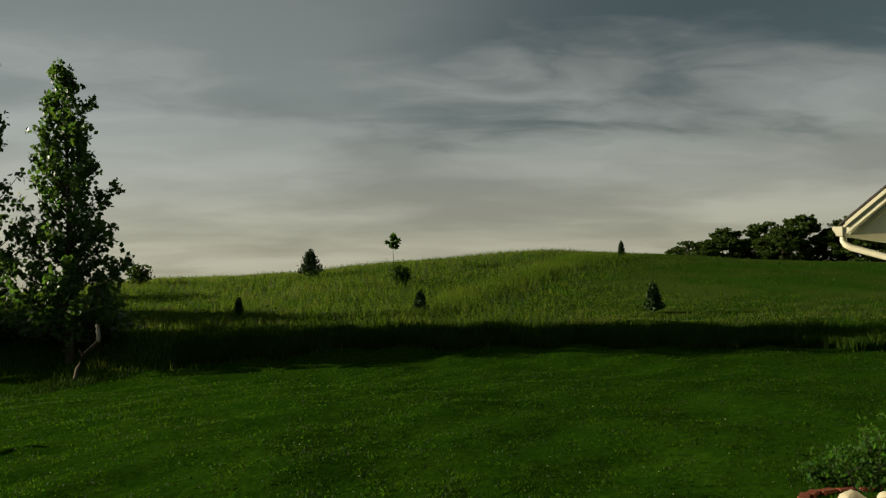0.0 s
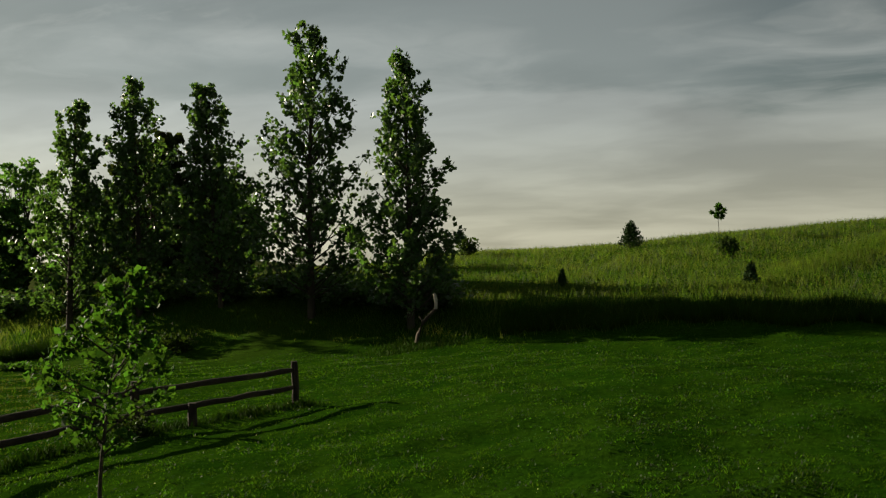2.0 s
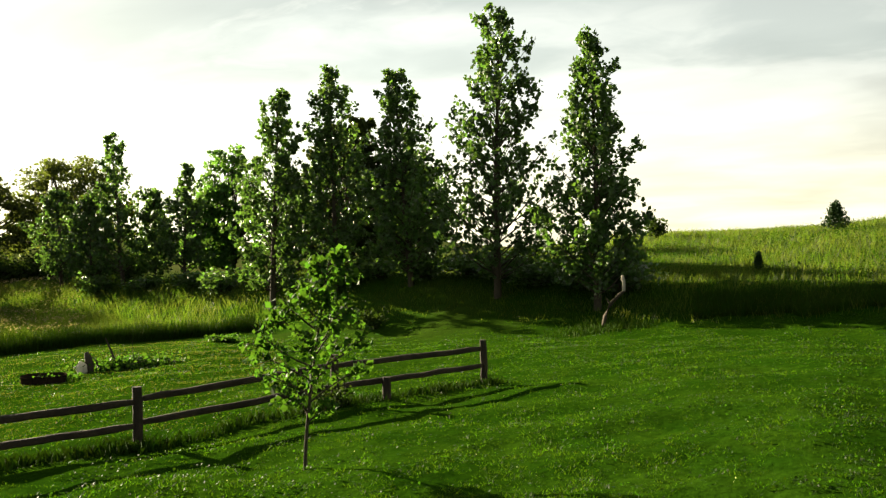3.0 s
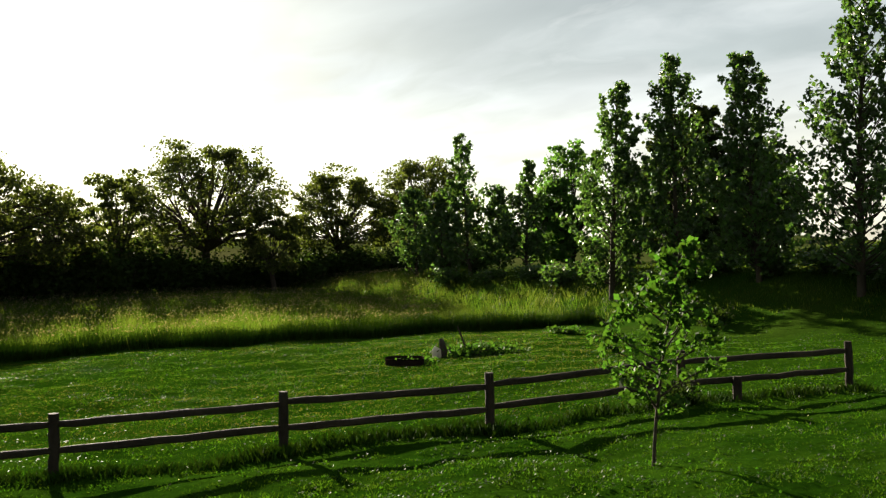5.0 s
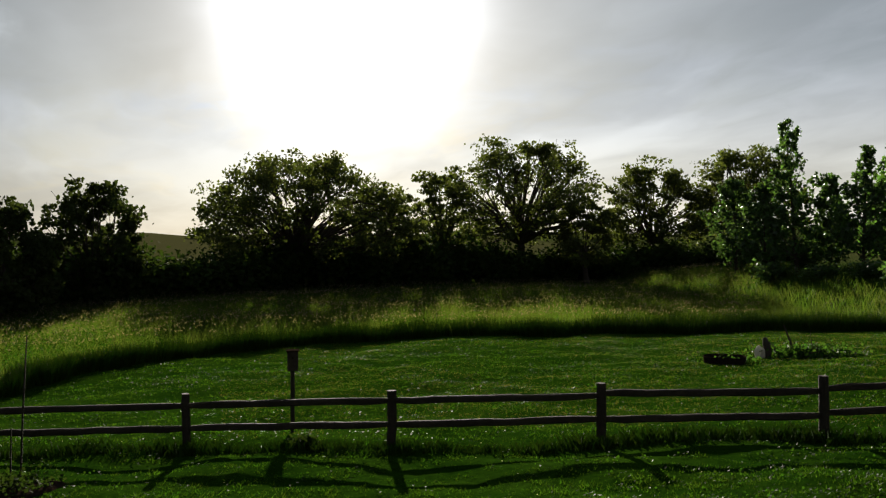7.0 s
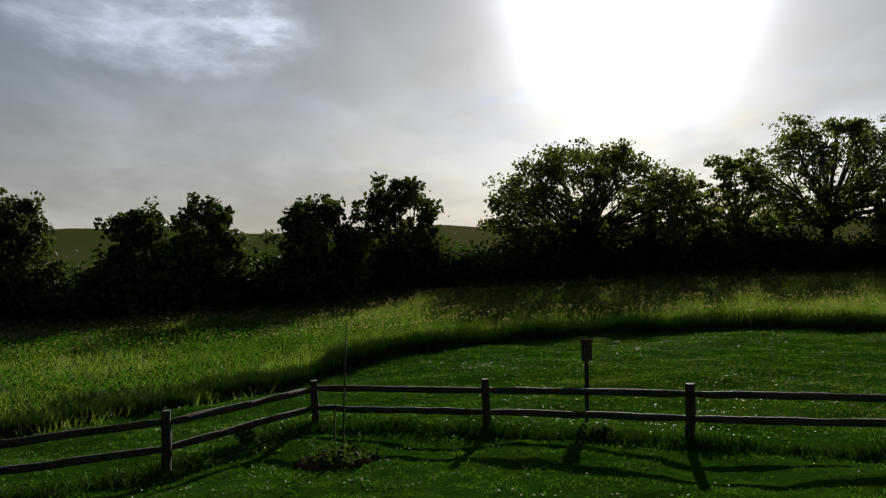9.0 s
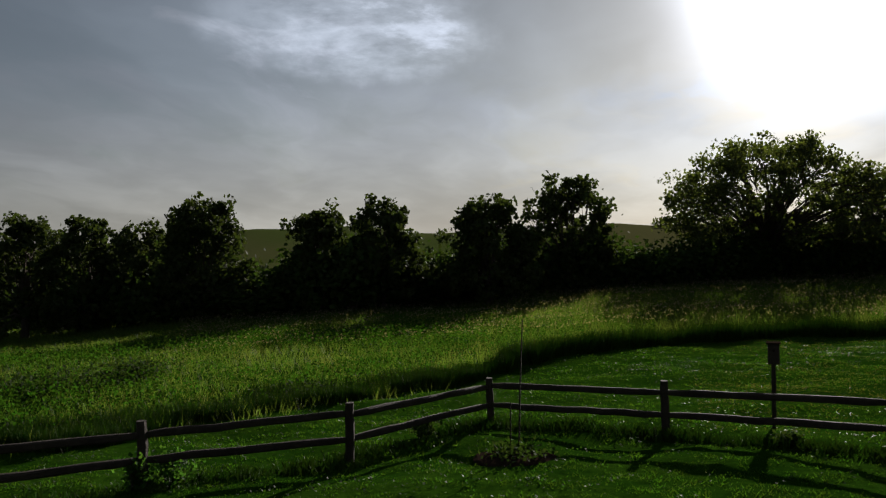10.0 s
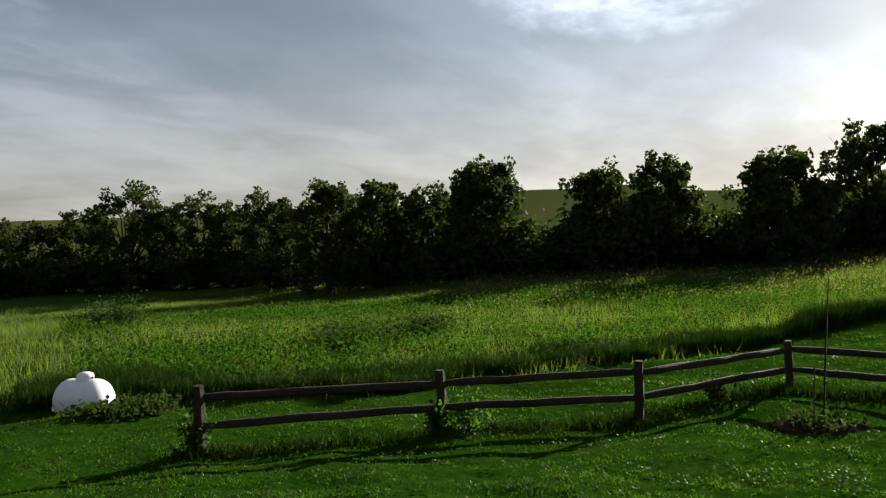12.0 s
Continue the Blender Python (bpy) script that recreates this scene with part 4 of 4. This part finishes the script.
def make_dead_stem():
    rng = np.random.default_rng(72)
    stem = thing("dead_stem", "leaning dead pale tree stem in front of the poplars", "dead tree", on_ground(13.6, 29.6))
    tube_part("trunk", [[(Vector((0, 0, -0.15)), 0.075), (Vector((0.1, 0, 0.4)), 0.065), (Vector((0.28, 0.02, 0.8)), 0.06), (Vector((0.6, 0.05, 1.12)), 0.055), (Vector((0.74, 0.05, 1.25)), 0.05)],
                        [(Vector((0.28, 0.02, 0.8)), 0.03), (Vector((0.15, 0.0, 1.0)), 0.015)]], M_BARK, stem, 8)
    tube_part("broken_top", [[(Vector((0.72, 0.05, 1.22)), 0.055), (Vector((0.72, 0.05, 1.5)), 0.06), (Vector((0.68, 0.05, 1.72)), 0.05), (Vector((0.67, 0.05, 1.76)), 0.012)]], M_PALE_BARK, stem, 8, "bare whitish broken top")
    xy = rng.normal(0, 1, (1300, 2)) * (0.8, 0.5) + np.array(on_ground(13.4, 29.6)[:2])
    blades("tall_tuft", xy, 0.20, 0.022, 0.7, rng, M_EDGE, "tuft of tall grass round the dead stem")


def make_tank():
    """A white gas tank lying on legs, its rounded end to the lawn, with a lidded dome on top."""
    tank = thing("gas_tank", "white steel propane gas tank lying in the grass", "gas tank", on_ground(136.6, 16.9), 188)
    R, L = 0.38, 0.50
    bm = bmesh.new()
    rings = []
    prof = [(-0.27 * math.cos(a) - L / 2, R * math.sin(a)) for a in np.linspace(0.06, math.pi / 2, 9)]
    prof += [(-L / 6, R), (L / 6, R)] + [(0.27 * math.cos(a) + L / 2, R * math.sin(a)) for a in np.linspace(math.pi / 2, 0.06, 9)]
    for y, r in prof:
        rings.append([bm.verts.new((math.cos(t) * r, y, 0.17 + math.sin(t) * r)) for t in np.linspace(0, 2 * math.pi, 32, endpoint=False)])
    for a, b in zip(rings, rings[1:]):
        for j in range(32):
            bm.faces.new((a[j], a[(j + 1) % 32], b[(j + 1) % 32], b[j]))
    bm.faces.new(rings[0][::-1])
    bm.faces.new(rings[-1])
    bmesh.ops.recalc_face_normals(bm, faces=bm.faces)
    for f in bm.faces:
        f.smooth = True
    part("shell", bm, M_WHITE, tank)
    for y in (-L / 2, L / 2):
        bm = bmesh.new()
        bmesh.ops.create_cone(bm, segments=32, radius1=R + 0.006, radius2=R + 0.006, depth=0.03, cap_ends=False, matrix=Matrix.Translation((0, y, 0.17)) @ Matrix.Rotation(radians(90), 4, "X"))
        part("weld_seam", bm, M_WHITE, tank)
    bm = bmesh.new()
    lump_ring = [(0.145, 0.50), (0.15, 0.58), (0.14, 0.63), (0.09, 0.665), (0.03, 0.675)]
    prev = None
    for r, z in lump_ring:
        ring = [bm.verts.new((math.cos(t) * r, -0.05 + math.sin(t) * r, z)) for t in np.linspace(0, 2 * math.pi, 24, endpoint=False)]
        if prev:
            for j in range(24):
                bm.faces.new((prev[j], prev[(j + 1) % 24], ring[(j + 1) % 24], ring[j]))
        prev = ring
    bm.faces.new(prev)
    for f in bm.faces:
        f.smooth = True
    dome = part("lid", bm, M_WHITE, tank, "rounded white valve lid")
    bm = bmesh.new()
    bmesh.ops.create_cone(bm, segments=12, radius1=0.022, radius2=0.022, depth=0.02, cap_ends=True, matrix=Matrix.Translation((0.0, -0.205, 0.58)) @ Matrix.Rotation(radians(90), 4, "X"))
    part("latch", bm, M_SOIL, dome, "small dark latch")
    for x in (-0.28, 0.28):
        for y in (-0.8, 0.8):
            bm = bmesh.new()
            box(bm, (0.07, 0.12, 0.22), (x * 0.7, y * 0.4, -0.06), 0, 0.006)
            part("leg", bm, M_WHITE, tank)
    shrub("weed_clump", "dark weeds growing round the gas tank", on_ground(134.9, 15.5), 0.26, 1.4, 161, 0.07, M_SHRUB, 1200, category="weeds")
    shrub("weed_clump", "dark weeds growing round the gas tank", on_ground(133.2, 15.9), 0.28, 0.9, 162, 0.07, M_SHRUB, 800, category="weeds")


make_birdhouse()
make_stakes()
make_brush_pile()
make_dead_stem()
make_tank()
for i, (az, r, h, w) in enumerate(((130.8, 11.75, 0.55, 0.4), (113.4, 12.5, 0.5, 0.6), (115.6, 12.2, 0.4, 0.4), (97.6, 14.4, 0.35, 0.5), (30.8, 15.3, 0.5, 0.7), (75.0, 13.6, 0.22, 0.5))):
    shrub("weed_clump", "leafy weeds grown up against the fence", on_ground(az, r), h, w, 170 + i, 0.06, M_YOUNG if i < 3 else M_SHRUB, 330, "fence weeds", "weeds")
for i, (az, r, h, w) in enumerate(((117.5, 25.0, 0.75, 2.6), (120.5, 24.0, 0.7, 2.4), (115.0, 26.5, 0.7, 1.8), (133.5, 36, 1.3, 1.7), (134.8, 37, 1.2, 1.6), (124.0, 17.5, 0.35, 1.4), (105.0, 21, 0.4, 1.5))):
    shrub("weed_clump", "dark stand of leafy weeds in the meadow", on_ground(az, r), h, w, 180 + i, 0.08, M_SHRUB, 900, "meadow weeds", "weeds")


# ---- the house beside the camera ----
def prism(bm, outline, y0, y1):
    """An outline in the x-z plane drawn out from y0 to y1."""
    a = [bm.verts.new((x, y0, z)) for x, z in outline]
    b = [bm.verts.new((x, y1, z)) for x, z in outline]
    bm.faces.new(a)
    bm.faces.new(b[::-1])
    for j in range(len(outline)):
        k = (j + 1) % len(outline)
        bm.faces.new((a[j], a[k], b[k], b[j]))
    bmesh.ops.recalc_face_normals(bm, faces=bm.faces)
    return bm


def make_house():
    """A gabled house: its local x runs along the gable end from the gutter corner, y along the eave."""
    cx, cy = 5.03, 7.36
    turn = -44.0
    house = thing("house", "cream-sided house with gutter, rake boards and dark shingle roof", "house", (cx, cy, float(ground_z(cx, cy))), turn)
    ez = EYE + 0.40 - float(ground_z(cx, cy))          # height of the boxed eave over the ground
    width, length, over = 6.6, 7.0, 0.62
    pitch = math.tan(radians(39))
    half = width / 2
    for x0, x1 in ((over, over + 0.16), (width - over - 0.16, width - over)):
        bm = bmesh.new()
        box(bm, (x1 - x0, length - 0.40, ez + 0.5), ((x0 + x1) / 2, length / 2, ez / 2 - 0.25))
        part("wall", bm, M_SIDING, house)
    for y0 in (0.04, length - 0.20):
        outline = ((over, -0.5), (width - over, -0.5), (width - over, ez + over * pitch), (half, ez + half * pitch), (over, ez + over * pitch))
        part("gable_wall", prism(bmesh.new(), outline, y0, y0 + 0.16), M_SIDING, house)
    for flip in (1, -1):
        def at(x, flip=flip):
            return x if flip > 0 else width - x
        # closed end of the boxed eave, set back under the rake
        part("eave_return", prism(bmesh.new(), ((at(0.012), ez), (at(over - 0.003), ez), (at(over - 0.003), ez + (over - 0.02) * pitch)), 0.150, 0.168), M_SIDING, house)
        part("frieze", prism(bmesh.new(), ((at(0.06), ez + 0.012), (at(over - 0.003), ez + 0.012 + (over - 0.06) * pitch), (at(over - 0.003), ez - 0.018 + (over - 0.06) * pitch), (at(0.10), ez + 0.012)), 0.132, 0.147), M_TRIM, house)
        bm = bmesh.new()
        box(bm, (0.02, length, 0.10), (at(0.0), length / 2, ez + 0.035), 0, 0.003)
        part("fascia", bm, M_TRIM, house)
        for y0, y1 in ((0.0, 0.026), (length - 0.026, length)):
            part("rake_board", prism(bmesh.new(), ((at(0.012), ez + 0.0), (at(half - 0.002), ez + half * pitch), (at(half - 0.002), ez + 0.062 + half * pitch), (at(0.012), ez + 0.062)), y0, y1), M_TRIM, house)
            part("rake_trim", prism(bmesh.new(), ((at(0.012), ez + 0.066), (at(half - 0.002), ez + 0.066 + half * pitch), (at(half - 0.002), ez + 0.104 + half * pitch), (at(0.012), ez + 0.104)), y0 - 0.018 if y0 == 0 else y0, y1 if y0 == 0 else y1 + 0.018), M_TRIM, house)
        part("rake_soffit", prism(bmesh.new(), ((at(0.014), ez + 0.004), (at(half - 0.002), ez + 0.004 + half * pitch), (at(half - 0.002), ez + 0.018 + half * pitch), (at(0.014), ez + 0.018)), 0.030, 0.128), M_TRIM, house)
        part("roof", prism(bmesh.new(), ((at(-0.04), ez + 0.075), (at(half), ez + 0.108 + half * pitch), (at(half), ez + 0.128 + half * pitch), (at(-0.04), ez + 0.095)), -0.012, length + 0.012), M_SHINGLE, house)
        # K-shaped gutter, closed at its ends
        prof = ((0.0, 0.082), (0.0, 0.0), (0.05, 0.0), (0.06, 0.025), (0.072, 0.043), (0.082, 0.058), (0.082, 0.082), (0.074, 0.084), (0.072, 0.062), (0.054, 0.032), (0.046, 0.008), (0.008, 0.008), (0.008, 0.082))
        part("gutter", prism(bmesh.new(), [(at(-0.013 - x), ez - 0.012 + z) for x, z in prof], -0.01, length + 0.01), M_TRIM, house, "cream seamless gutter")
        for y0 in (-0.015, length + 0.011):
            part("gutter_end", prism(bmesh.new(), [(at(-0.013 - x), ez - 0.012 + z) for x, z in prof[:7]], y0, y0 + 0.004), M_TRIM, house)
    tube_part("downspout", [[(Vector((-0.03, 0.10, ez - 0.005)), 0.03), (Vector((-0.03, 0.10, ez - 0.05)), 0.03), (Vector((-0.015, 0.10, ez - 0.085)), 0.03), (Vector((0.03, 0.10, ez - 0.115)), 0.03),
                             (Vector((0.50, 0.10, ez - 0.27)), 0.03), (Vector((0.56, 0.10, ez - 0.31)), 0.03), (Vector((0.58, 0.10, ez - 0.39)), 0.03), (Vector((0.58, 0.10, 0.15)), 0.03)]], M_TRIM, house, 12, "cream metal downspout")


make_house()


# ---- planted bed past the house corner ----
def make_bed():
    rng = np.random.default_rng(90)
    x0, y0, z0 = on_ground(-34.2, 9.45)
    bed = thing("flower_bed", "dark soil bed edged with red bricks beside the house", "flower bed", (x0, y0, z0), -33)
    bm = bmesh.new()
    lump(bm, (0.5, 0.25, -0.02), (0.85, 0.55, 0.12), rng, 3)
    part("soil", bm, M_SOIL, bed)
    for i in range(11):
        t = math.pi * (0.62 + i * 0.085)
        bm = bmesh.new()
        box(bm, (0.2, 0.095, 0.13), (0.5 + math.cos(t) * 0.95, 0.25 + math.sin(t) * 0.62, 0.03), t + math.pi / 2 + rng.normal(0, 0.08), 0.008)
        part("brick", bm, M_BRICK, bed)
    for i, (dx, dy, s) in enumerate(((-0.02, -0.1, 0.12), (-0.16, -0.16, 0.06), (0.55, -0.05, 0.11), (0.3, 0.1, 0.08))):
        stone = thing("stone", "rounded pale yellow field stone on the bed", "stone", on_ground(-34.2 - dx * 5.6, 9.45 + dy), i * 40, "bed stones")
        bm = bmesh.new()
        lump(bm, (0, 0, s * 0.75 + 0.06), (s * 1.15, s, s * 0.85), rng, 3)
        for f in bm.faces:
            f.smooth = True
        part("rock", bm, M_STONE, stone)
    for i, (az, r, h, w) in enumerate(((-34.4, 10.3, 0.42, 0.6), (-33.4, 10.7, 0.30, 0.6), (-35.4, 10.4, 0.62, 0.6), (-32.8, 10.5, 0.2, 0.5))):
        shrub("garden_plant", "leafy green garden plant in the brick-edged bed", on_ground(az, r), h, w, 95 + i, 0.045, M_YOUNG, 620, "bed plants", "plant")


make_bed()
